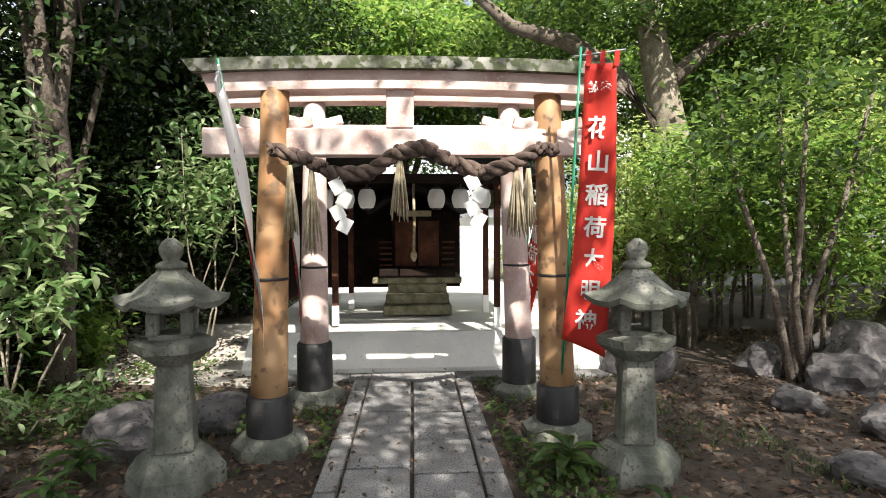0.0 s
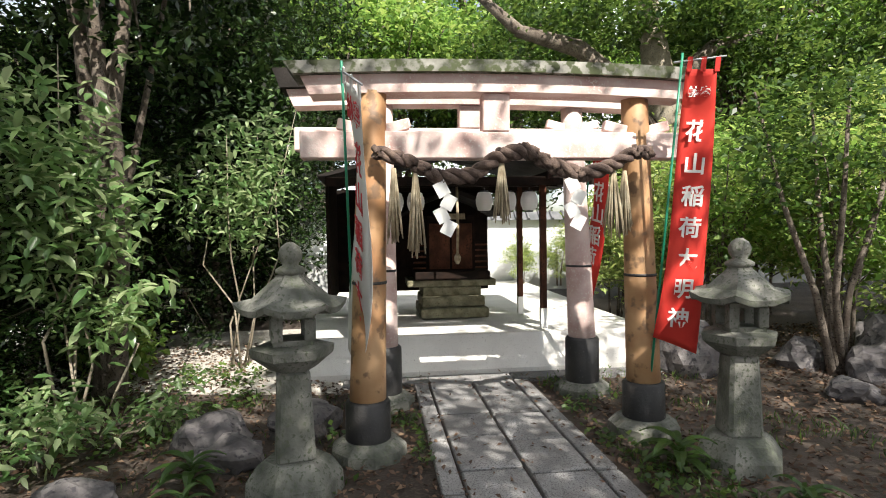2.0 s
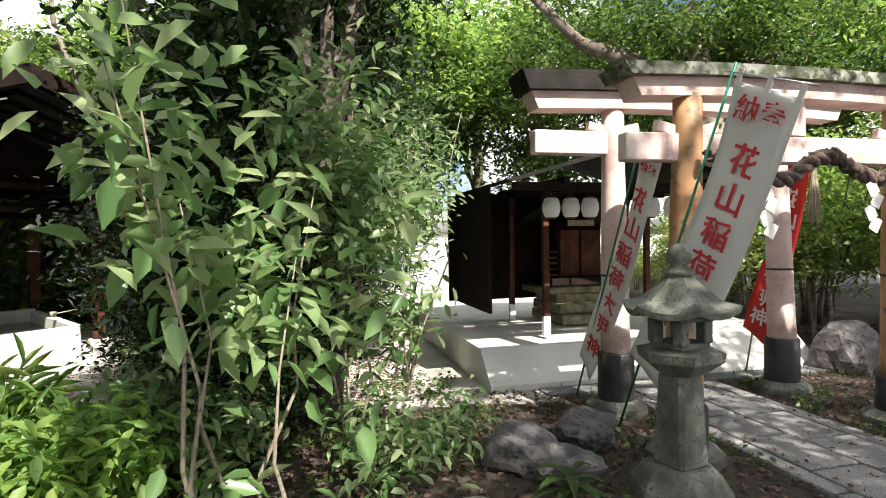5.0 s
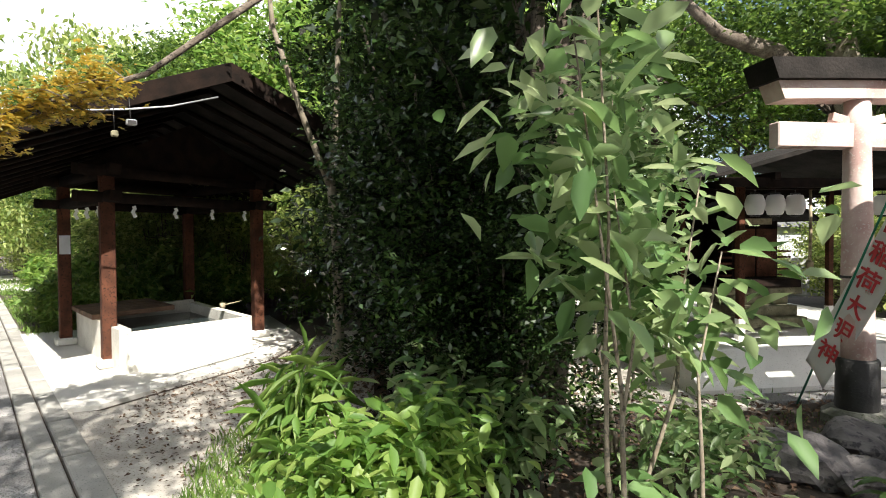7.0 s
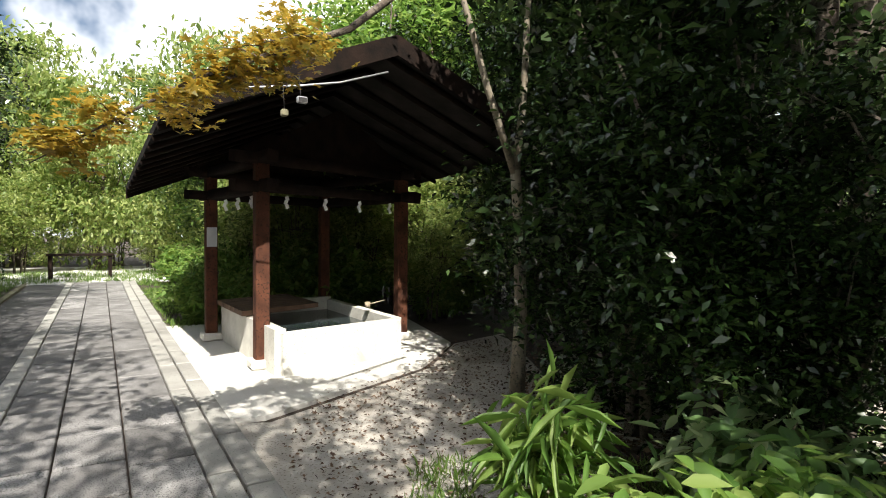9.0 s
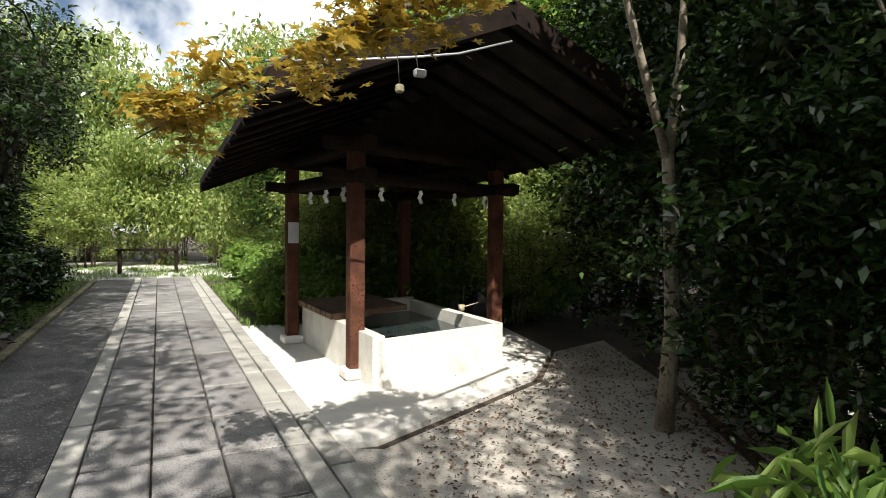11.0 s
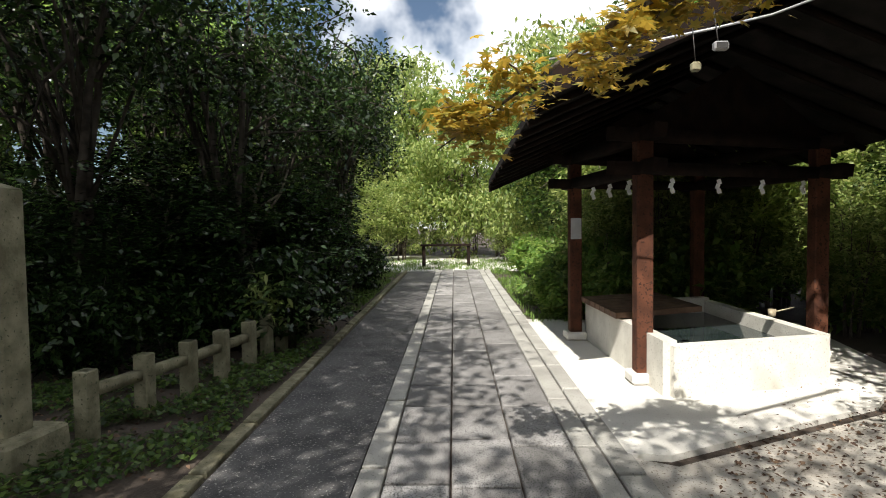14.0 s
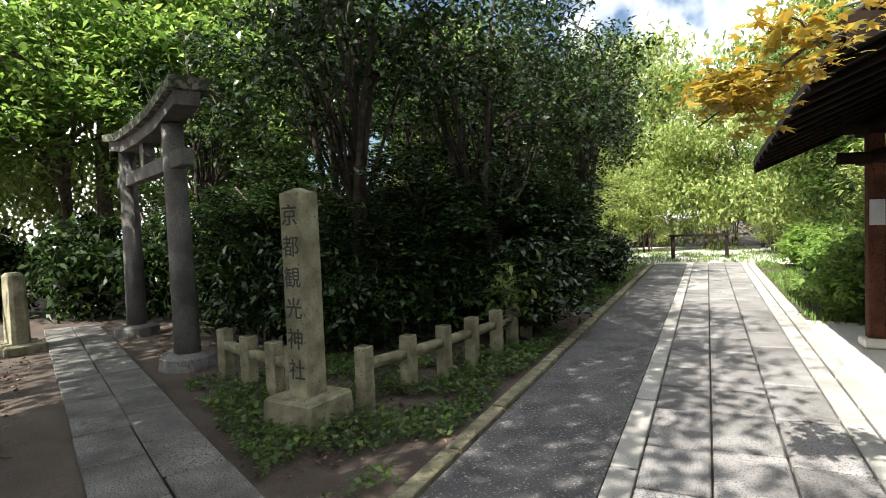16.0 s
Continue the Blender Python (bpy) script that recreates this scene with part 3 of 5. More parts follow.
# nobori banners
def banner(m, h, w, cloth, ink, label, bend, chars, drop=2.0):
    e = thing("banner", m, label, "banner")
    part("pole", tube(bmesh.new(), [(0, 0, -0.05), (0.0, 0, h * 0.5), (0, 0, h + 0.12)], [0.01, 0.009, 0.008], 8), M_GREENPOLE, e, "thin green plastic pole")
    part("crossbar", tube(bmesh.new(), [(-0.05, 0, h + 0.06), (w + 0.08, 0, h + 0.1)], [0.007, 0.006], 6), M_METAL, e)
    bm = bmesh.new()
    nu, nv = 6, 40
    top, bot = h + 0.02, h - drop
    vs = {}
    for j in range(nv + 1):
        for i in range(nu + 1):
            u, v = i / nu, j / nv
            dx, dy = bend(u, v)
            vs[i, j] = bm.verts.new((0.03 + u * w + dx, 0.02 * math.sin(u * 3.1 + v * 7) + dy, top + (bot - top) * v - 0.1 * v * v * u))
    for j in range(nv):
        for i in range(nu):
            f = bm.faces.new((vs[i, j], vs[i + 1, j], vs[i + 1, j + 1], vs[i, j + 1]))
            f.smooth = True
    cl = part("cloth", bm, cloth, e)
    md = cl.modifiers.new("thick", "SOLIDIFY")
    md.thickness = 0.003
    for k in range(3):
        part("loop", boxm((0.05 + k * w * 0.45, 0, h + 0.05), (0.03, 0.012, 0.09)), cloth, e)
    for q, ch in ((0.68, "奉"), (0.3, "納")):
        dx, dy = bend(q, 0.07)
        text_mesh(ch, w * 0.36, "character", ink, e, pose(0.03 + q * w + dx, dy - 0.008, top + (bot - top) * 0.09, 90, 0, 0), bold=0.003)
    for k, ch in enumerate(chars):
        v = 0.2 + k * 0.117
        dx, dy = bend(0.5, v)
        for s in (-1, 1):
            mm = pose(0.03 + 0.5 * w + dx, dy + 0.02 * math.sin(1.55 + v * 7) + s * 0.012, top + (bot - top) * v - 0.08, 90, 0, 0 if s < 0 else 0)
            text_mesh(ch, (0.2 if w > 0.2 else 0.15), "character", ink, e, mm, bold=0.003)
            break
    return e


CH = ["花", "山", "稲", "荷", "大", "明", "神"]
banner(pose(1.06, 4.05, 0, 11, 0, 0) @ pose(0, 0, 0, 0, 0, -15), 2.56, 0.19, M_CLOTHR, M_WHITEINK, "red cloth banner with white characters on green pole beside gate", lambda u, v: (0.11 * u * v - 0.05 * v + 0.03 * math.sin(v * 3.1), 0.04 * math.sin(v * 5)), CH, drop=1.82)
banner(pose(1.12, 5.75, 0, 12, 0, 0) @ pose(0, 0, 0, 0, 0, -75), 2.25, 0.26, M_CLOTHR, M_WHITEINK, "smaller red cloth banner with white characters behind gate post", lambda u, v: (-0.12 * v * v, 0.05 * math.sin(v * 5)), CH, drop=1.75)
banner(pose(-1.1, 4.6, 0, 27, 0, 0) @ pose(0, 0, 0, 0, 0, -76), 2.66, 0.42, M_CLOTHW, M_REDINK, "white cloth banner with red characters hanging from a green pole", lambda u, v: (-0.12 * v * v, 0.05 * math.sin(v * 4)), CH)
banner(pose(-1.0, 5.5, 0.02, 26, 0, 0) @ pose(0, 0, 0, 0, 0, -85), 2.4, 0.26, M_CLOTHW, M_REDINK, "narrower white cloth banner with red characters beside rear gate post", lambda u, v: (-0.1 * v, 0.05 * math.sin(v * 4)), CH)

# shrine approach paving: piece joints
rnd = random.Random(3)
FLAGS = []
cols = [(-0.58, -0.44, 0.9), (-0.43, -0.02, 0.62), (-0.005, 0.4, 0.55), (0.41, 0.56, 0.8)]
for x0, x1, ln in cols:
    y = -4.0 + rnd.uniform(0, 0.4)
    while y < 5.45:
        l = ln * rnd.uniform(0.8, 1.25)
        y2 = min(y + l, 5.55)
        FLAGS.append(((x0 + x1) / 2, (y + y2) / 2, x1 - x0 - 0.01, y2 - y - 0.03, 0.0, M_GRANITE))
        y = y2
for i in range(4):
    FLAGS.append((-1.25 + i * 0.85 + 0.4, 5.68, 0.84, 0.24, 0.0, M_GRANITE))
MAINF = []
for v0, v1, ln in ((0.0, 0.16, 1.3), (0.17, 0.55, 0.75), (0.56, 0.96, 0.7), (0.97, 1.36, 0.85), (1.37, 1.53, 1.2), (1.545, 1.72, 0.9), (-1.05, -0.93, 1.0)):
    u = -7.0 + rnd.uniform(0, 0.4)
    while u < 15:
        l = ln * rnd.uniform(0.8, 1.2)
        c = pm(u + l / 2, (v0 + v1) / 2)
        MAINF.append((c.x, c.y, l - 0.034, v1 - v0 - 0.004, PANG, M_FENCE if v1 < 0 else M_KERB if v1 - v0 < 0.3 else M_GRANITE))
        u += l
SIDEF = []
for k in range(2):
    x = -9.3
    while x > -17.5:
        l = rnd.uniform(0.7, 1.1)
        SIDEF.append((x - l / 2, 3.28 - 0.39 * k + 0.06 * (x + 9.5), l - 0.012, 0.38, 3.4, M_SHADESTONE))
        x -= l

# pavilion
PB, PA, PC = Vector((-7.76, 8.02, 0)), Vector((-8.97, 9.6, 0)), Vector((-6.4, 9.8, 0))
PD = Vector((-7.8, 11.3, 0))
pav = thing("water_pavilion", pose(0, 0, 0), "dark timber water pavilion with low gabled roof beside path", "pavilion")
for p in (PA, PB, PC, PD):
    po = part("post", boxm((p.x, p.y, 1.2), (0.15, 0.15, 2.2), rz=PANG, bev=0.01), M_REDWOOD, pav, "square red-brown timber post")
    part("foot_stone", boxm((p.x, p.y, 0.07), (0.26, 0.26, 0.1), rz=PANG, bev=0.02), M_CONC, po, "pale square foot stone")
RN, RF = Vector((-8.0, 6.45, 2.5)), Vector((-11.1, 11.3, 2.15))
RW = Vector((0.846, 0.533, 0))
ridge_n, ridge_f = RN + RW * 2.05 + Vector((0, 0, 0.85)), RF + RW * 2.05 + Vector((0, 0, 0.85))
far_n, far_f = RN + RW * 4.1, RF + RW * 4.1


def slab(bm, a, b, c, d, th):
    t = Vector((0, 0, th))
    lo = [bm.verts.new(p) for p in (a, b, c, d)]
    hi = [bm.verts.new(p + t) for p in (a, b, c, d)]
    bm.faces.new(lo)
    bm.faces.new(hi[::-1])
    for i in range(4):
        bm.faces.new((lo[i], hi[i], hi[(i + 1) % 4], lo[(i + 1) % 4]))
    bmesh.ops.recalc_face_normals(bm, faces=bm.faces[:])
    return bm


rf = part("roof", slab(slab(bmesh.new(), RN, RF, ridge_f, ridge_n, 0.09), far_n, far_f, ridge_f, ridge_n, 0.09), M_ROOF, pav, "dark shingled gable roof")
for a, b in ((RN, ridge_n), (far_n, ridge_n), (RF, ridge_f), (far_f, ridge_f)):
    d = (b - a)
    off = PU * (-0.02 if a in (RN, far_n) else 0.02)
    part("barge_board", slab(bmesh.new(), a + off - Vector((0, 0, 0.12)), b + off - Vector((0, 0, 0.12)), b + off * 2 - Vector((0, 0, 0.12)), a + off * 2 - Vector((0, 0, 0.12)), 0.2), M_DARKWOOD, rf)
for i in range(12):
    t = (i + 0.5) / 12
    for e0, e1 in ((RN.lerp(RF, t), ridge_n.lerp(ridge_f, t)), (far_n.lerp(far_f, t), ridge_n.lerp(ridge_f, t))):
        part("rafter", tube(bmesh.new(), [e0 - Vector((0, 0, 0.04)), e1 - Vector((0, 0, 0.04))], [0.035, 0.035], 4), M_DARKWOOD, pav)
for a, b in ((PA, PB), (PB, PC), (PC, PD), (PD, PA)):
    d = (b - a).normalized() * 0.35
    for z in (1.98, 2.28):
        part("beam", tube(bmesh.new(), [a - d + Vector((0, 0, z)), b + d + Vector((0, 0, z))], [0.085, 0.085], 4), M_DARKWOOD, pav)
for g0, g1 in ((PB, PC), (PA, PD)):
    bm = bmesh.new()
    c = (g0 + g1) / 2
    w = (g1 - g0) * 0.62
    vs = [bm.verts.new(c - w + Vector((0, 0, 2.3))), bm.verts.new(c + w + Vector((0, 0, 2.3))), bm.verts.new(c + Vector((0, 0, 3.0)))]
    f = bm.faces.new(vs)
    r = bmesh.ops.extrude_face_region(bm, geom=[f])
    for v in r["geom"]:
        if isinstance(v, bmesh.types.BMVert):
            v.co += PU * 0.05
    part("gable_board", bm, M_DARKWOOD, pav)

# stone basin with plank lid
bc = (PB + PC) / 2 * 0.5 + (PA + PD) / 2 * 0.5
AX = (PA - PB).normalized()
BX = (PC - PB).normalized()


def wallseg(bm, a, b, z0, z1, th):
    d = (b - a).normalized()
    n = Vector((-d.y, d.x, 0)) * th / 2
    return slab(bm, a - n + Vector((0, 0, z0)), b - n + Vector((0, 0, z0)), b + n + Vector((0, 0, z0)), a + n + Vector((0, 0, z0)), z1 - z0)


basin = thing("water_basin", pose(0, 0, 0), "pale concrete water basin with dark plank covers under the pavilion", "basin")
c0, c1, c2, c3 = Vector((-7.46, 7.7, 0)), Vector((-6.36, 8.8, 0)), Vector((-7.6, 10.75, 0)), Vector((-8.8, 9.68, 0))
for a, b, z1 in ((c0, c1, 0.45), (c1, c2, 0.46), (c2, c3, 0.5), (c3, c0, 0.49)):
    part("side_wall", wallseg(bmesh.new(), a, b, 0.0, z1, 0.12), M_BASIN, basin)
part("water", slab(bmesh.new(), *[p + Vector((0, 0, 0.3)) for p in (c0, c1, c2, c3)], 0.01), M_WATER, basin)
lid = thing("plank_lid", pose(0, 0, 0), "dark weathered plank lid lying on the basin", "lid")
for k in range(7):
    a = c3 + (c0 - c3) * (0.08 * k) + Vector((0, 0, 0.505))
    b = c3 + (c0 - c3) * (0.08 * k + 0.072) + Vector((0, 0, 0.505))
    part("plank", slab(bmesh.new(), a - BX * 0.13, b - BX * 0.13, b + BX * 1.0, a + BX * 1.0, 0.06), M_LID, lid)
pl = thing("notice_plate", pose(PA.x, PA.y, 1.42, 0, 0, PANG), "small pale notice plate nailed to the pavilion post", "sign")
part("plate", boxm((-0.085, 0, 0), (0.015, 0.13, 0.26)), M_METAL, pl)

# stone pillar with carved characters
pil = thing("stone_pillar", pose(-10.77, 4.15, 0, 0, 0, 161 + 45), "tall square stone marker post with carved black characters on a plinth", "stone marker")
part("plinth", boxm((0, 0, 0.06), (0.52, 0.52, 0.3), bev=0.02, taper=0.93), M_FENCE, pil)
part("shaft", boxm((0, 0, 0.98), (0.21, 0.21, 1.56), bev=0.012), M_FENCE, pil, "mossy yellow-grey square stone shaft")
part("top", lathe([(0.145, 1.758), (0.02, 1.8)], 4, False, rot=0.7854), M_FENCE, pil)
for k, ch in enumerate("京都観光神社"):
    text_mesh(ch, 0.17, "character", M_BLACKINK, pil, Matrix.Translation((0, 0.1065, 1.53 - 0.235 * k)) @ pose(0, 0, 0, 90, 0, 180), bold=0.001)


# low stone fence
def fence_run(pts, group):
    e = thing("stone_fence", pose(0, 0, 0), "low mossy stone fence of square posts and one rail", "fence")
    for i, (x, y) in enumerate(pts):
        a = 115
        bm = boxm((x, y, 0.23), (0.12, 0.12, 0.52), rz=a, bev=0.008)
        box(bm, (x, y, 0.475), (0.105, 0.105, 0.03), rz=a, bev=0.01)
        part("post", bm, M_FENCE, e)
        if i:
            p, q = Vector((*pts[i - 1], 0.33)), Vector((x, y, 0.33))
            part("rail", tube(bmesh.new(), [p, q], [0.055, 0.055], 4), M_FENCE, e)


run = [(-10.83, 4.66), (-10.98, 5.17), (-11.14, 5.66), (-11.32, 6.13), (-11.5, 6.6)]
run += [(-11.5 - 0.24 * k, 6.6 + 0.43 * k) for k in range(1, 7)]
fence_run(run, "")
fence_run([(-11.3, 4.22), (-11.6, 4.14), (-12.05, 4.03), (-12.65, 3.95)], "")

# large stone torii
bt = thing("stone_torii", pose(0, 0, 0), "tall grey stone torii gate at the start of a side path", "torii gate")
ta, tb = Vector((-13.5, 3.72, 0)), Vector((-16.3, 3.45, 0))
td = (tb - ta).normalized()
tang = math.degrees(math.atan2(td.y, td.x))
for p, s in ((ta, 1), (tb, -1)):
    q = part("post", tube(bmesh.new(), [p + Vector((0, 0, -0.05)), p + td * 0.1 * s + Vector((0, 0, 2.72))], [0.145, 0.115], 20), M_SHADESTONE, bt)
    part("foot_stone", lathe([(0.32, -0.05), (0.3, 0.1), (0.22, 0.14)], 12, False), M_SHADESTONE, q).matrix_basis = pose(p.x, p.y, 0)
tc = (ta + tb) / 2
part("tie_beam", boxm((tc.x, tc.y, 2.3), (3.75, 0.14, 0.18), rz=tang, bev=0.01), M_SHADESTONE, bt)
part("strut", boxm((tc.x, tc.y, 2.58), (0.22, 0.14, 0.38), rz=tang), M_SHADESTONE, bt)
bm = prism(bmesh.new(), [(-1.95, 3.18), (-1, 3.05), (0, 3.03), (1, 3.05), (1.95, 3.18), (2.0, 3.32), (1, 3.2), (0, 3.18), (-1, 3.2), (-2.0, 3.32)], -0.13, 0.13)
bm.transform(pose(tc.x, tc.y, -0.36, 0, 0, tang))
part("lintel_beam", bm, M_SHADESTONE, bt)
bm = prism(bmesh.new(), [(-2.05, 3.33), (-1, 3.204), (0, 3.184), (1, 3.204), (2.05, 3.33), (2.12, 3.44), (1, 3.31), (0, 3.29), (-1, 3.31), (-2.12, 3.44)], -0.2, 0.2)
bm.transform(pose(tc.x, tc.y, -0.36, 0, 0, tang))
part("lintel_cap", bm, M_SLAB, bt)
mk = thing("stone_marker", pose(-16.1, 2.0, 0, 0, 0, 20), "small upright rough stone marker on a base beside the side path", "stone marker")
part("slab", boxm((0, 0, 0.55), (0.4, 0.22, 1.0), bev=0.04, taper=0.85), M_FENCE, mk)
part("base", boxm((0, 0, 0.03), (0.7, 0.5, 0.16), bev=0.03), M_FENCE, mk)


# rocks
def rock(x, y, r, h, seed, mt=None):
    bm = bmesh.new()
    bmesh.ops.create_icosphere(bm, subdivisions=3, radius=1)
    for v in bm.verts:
        k = 1 + 0.35 * noise.noise(v.co * 1.3 + Vector((seed * 3.1, 0, 0))) + 0.15 * noise.noise(v.co * 3.5 + Vector((0, seed, 0)))
        v.co = Vector((v.co.x * r * k, v.co.y * r * 0.8 * k, v.co.z * h * k))
    for f in bm.faces:
        f.smooth = False
    ob = part("rock", bm, mt or M_ROCK)
    ob.matrix_world = pose(x, y, h * 0.35, 0, 0, seed * 50)
    tagged(ob, "rough dark garden rock half sunk in the leaf litter", "rock", "garden rocks")


for i, (x, y, r, h) in enumerate([(3.5, 3.9, 0.26, 0.13), (2.7, 3.2, 0.2, 0.1), (4.0, 5.0, 0.34, 0.24), (4.5, 5.4, 0.45, 0.4), (5.1, 5.2, 0.4, 0.38), (2.3, 5.6, 0.35, 0.35), (5.6, 5.8, 0.5, 0.45), (-1.5, 4.4, 0.28, 0.16), (-2.1, 4.2, 0.3, 0.18), (-2.6, 3.3, 0.25, 0.12), (3.6, 5.6, 0.28, 0.2), (4.6, 6.0, 0.3, 0.26), (3.2, 4.5, 0.2, 0.12), (-1.9, 3.9, 0.22, 0.12)]):
    rock(x, y, r, h, i + 1)

# trees and shrubs
def bigleaves(name, pts, size, material, parent, aspect=0.42, flat=0.5, seed=1, droop=0.2):
    rng = np.random.default_rng(seed)
    pts = np.asarray(pts, float)
    n = len(pts)
    az, el = rng.uniform(0, 6.2832, n), rng.normal(-droop, flat, n)
    d = np.stack([np.cos(az) * np.cos(el), np.sin(az) * np.cos(el), np.sin(el)], 1)
    s = np.cross(d, rng.normal(0, 0.35, (n, 3)) + (0, 0, 1))
    s /= np.linalg.norm(s, axis=1, keepdims=True) + 1e-6
    nn = np.cross(s, d)
    nn *= np.where(nn[:, 2:] < 0, -1, 1)
    L = size * rng.uniform(0.55, 1.25, (n, 1))
    w = L * aspect * 0.5
    cols = []
    for a, b, c in ((0, 0, 0), (0.28, 0.85, 0.06), (0.62, 0.8, 0.03), (1, 0, -0.16), (0.62, -0.8, 0.03), (0.28, -0.85, 0.06)):
        cols.append(pts + d * L * a + s * w * b + nn * L * c)
    v = np.stack(cols, 1).reshape(-1, 3)
    me = bpy.data.meshes.new(name)
    me.vertices.add(6 * n)
    me.vertices.foreach_set("co", v.astype(np.float32).ravel())
    me.loops.add(8 * n)
    quad = np.array([0, 1, 2, 3, 0, 3, 4, 5], dtype=np.int32)
    me.loops.foreach_set("vertex_index", (np.arange(n, dtype=np.int32)[:, None] * 6 + quad).ravel())
    me.polygons.add(2 * n)
    me.polygons.foreach_set("loop_start", np.arange(0, 8 * n, 4, dtype=np.int32))
    me.polygons.foreach_set("loop_total", np.full(2 * n, 4, dtype=np.int32))
    me.update()
    me.materials.append(material)
    ob = new(name, me)
    ob.parent = parent
    return ob


def leafy(name, m, label, category, boxes, n, leaf, material, seed, bark=None, stem_r=0.015, aspect=0.42, droop=0.25, sprays=60, spread=0.1):
    """A near bush: stems from the base to sprays of broad leaves within ellipsoids (x, y, z, rx, ry, rz)."""
    rng = np.random.default_rng(seed)
    e = thing(name, m, label, category)
    bm = bmesh.new()
    pts = []
    tot = sum(b[3] * b[4] * b[5] for b in boxes)
    for b in boxes:
        k = max(3, int(sprays * b[3] * b[4] * b[5] / tot))
        for i in range(k):
            c = rng.normal(0, 1, 3)
            c = c / np.linalg.norm(c) * rng.uniform(0.35, 1) ** 0.5 * b[3:6] + b[0:3]
            c[2] = max(c[2], 0.06)
            root = np.array((b[0] * 0.3 + rng.uniform(-0.08, 0.08), b[1] * 0.3 + rng.uniform(-0.08, 0.08), 0))
            mid = root * 0.4 + c * 0.6 + np.array((0, 0, 0.12))
            if i % 17 == 0:
                w1, w2 = rng.normal(0, 0.07, 3), rng.normal(0, 0.08, 3)
                tube(bm, [root, root * 0.65 + mid * 0.35 + w1, root * 0.3 + mid * 0.7 + w2, mid, c], [stem_r, stem_r * 0.75, stem_r * 0.6, stem_r * 0.4, stem_r * 0.2], 6)
            kk = max(5, int(1.9 * n) // sprays)
            t = rng.uniform(0, 1, (kk, 1))
            pts.append(mid + (c - mid) * t + rng.normal(0, spread, (kk, 3)))
    part("stem", bm, bark or M_PALEBARK, e)
    bigleaves("foliage", np.concatenate(pts), leaf, material, e, aspect=aspect, seed=seed, droop=droop)
    return e


D1 = tree("evergreen_tree", pose(-3.4, 9.2, 0), 5.5, 0.07, 2.9, (1.7, 1.7, 3.0), 17000, 0.13, L_DARK, "dark glossy evergreen tree with dense low foliage", seed=11, clumps=150, spread=0.24, stems=3, limbs=24, shell=0.3)
D2 = tree("evergreen_tree", pose(-3.7, 12.2, 0), 7.5, 0.12, 5.0, (2.4, 2.4, 3.0), 12000, 0.15, L_DARK, "tall dark evergreen tree with several thin trunks", seed=12, clumps=130, spread=0.3, stems=3, limbs=24, shell=0.3)
T1 = tree("leafy_tree", pose(-3.0, 15.5, 0), 9, 0.2, 6.0, (3.4, 3.4, 3.2), 12000, 0.24, L_LIGHT, "tall leafy tree with sunlit fresh green crown", seed=13, clumps=80, spread=0.42, limbs=18)
T2 = tree("leafy_tree", pose(3.0, 15.4, 0), 8, 0.18, 4.7, (3.1, 3.1, 3.6), 13000, 0.2, L_MID, "tall leafy tree with mid green crown", seed=14, clumps=90, spread=0.4, limbs=18)
T3 = tree("leafy_tree", pose(-19.5, 24, 0), 7, 0.14, 3.2, (2.9, 2.9, 3.2), 12000, 0.2, L_SUN, "bright sunlit tree with pale yellowish green weeping foliage", seed=17, clumps=90, spread=0.38, limbs=14, droop=0.8)
S1 = tree("shrub", pose(*pm(5.9, 2.35)), 1.0, 0.015, 0.42, (0.62, 0.62, 0.42), 3600, 0.12, L_LIGHT, "low rounded green shrub beside the path", seed=15, clumps=70, spread=0.09, stems=4, limbs=12, category="shrub")
S2 = tree("shrub", pose(2.9, 7.6, 0), 2.6, 0.025, 1.55, (1.05, 1.05, 1.25), 6500, 0.1, L_SUN, "open airy shrub with small pale green leaves", seed=16, clumps=90, spread=0.15, stems=5, limbs=22, category="shrub", bark=M_BARK)
S4 = tree("shrub", pose(3.4, 6.9, 0), 2.8, 0.03, 1.75, (1.05, 1.05, 1.15), 3000, 0.11, L_LIGHT, "open leafy shrub with dark stems and fresh green leaves", seed=26, clumps=60, spread=0.17, stems=4, limbs=20, category="shrub")
S3 = tree("shrub", pose(-12.2, 7.6, 0), 1.3, 0.02, 0.6, (0.8, 0.8, 0.62), 5200, 0.13, L_DARK, "dark glossy evergreen undergrowth shrub", seed=18, clumps=70, spread=0.14, stems=4, limbs=12, category="shrub")


def put(src, x, y, s=1.0, rz=None, sz=None, z=0.0):
    k = random.Random(int(x * 131 + y * 17))
    rz = k.uniform(0, 360) if rz is None else rz
    c = copy_thing(src, pose(0, 0, 0))
    c.matrix_basis = pose(x, y, z, 0, 0, rz) @ Matrix.Diagonal((s, s, sz or s, 1))
    return c


# dark thicket between the gate and the pavilion, and beyond the pavilion
for x, y, s in ((-3.9, 7.7, 0.8), (-2.9, 10.8, 0.9), (-3.9, 9.0, 0.95), (-4.3, 6.1, 0.6), (-4.2, 5.2, 0.55), (-4.0, 12.4, 1.0), (-3.0, 9.7, 0.7), (-4.0, 14.2, 1.0), (-3.9, 4.6, 0.42), (-4.2, 6.6, 0.75)):
    put(D1, x, y, s)
for x, y, s in ((-2.2, 13.9, 0.9), (-5.4, 18.2, 1.1), (-3.4, 9.6, 0.9)):
    put(D2, x, y, s)
put(D2, -3.3, 5.6, 0.82, sz=0.95)
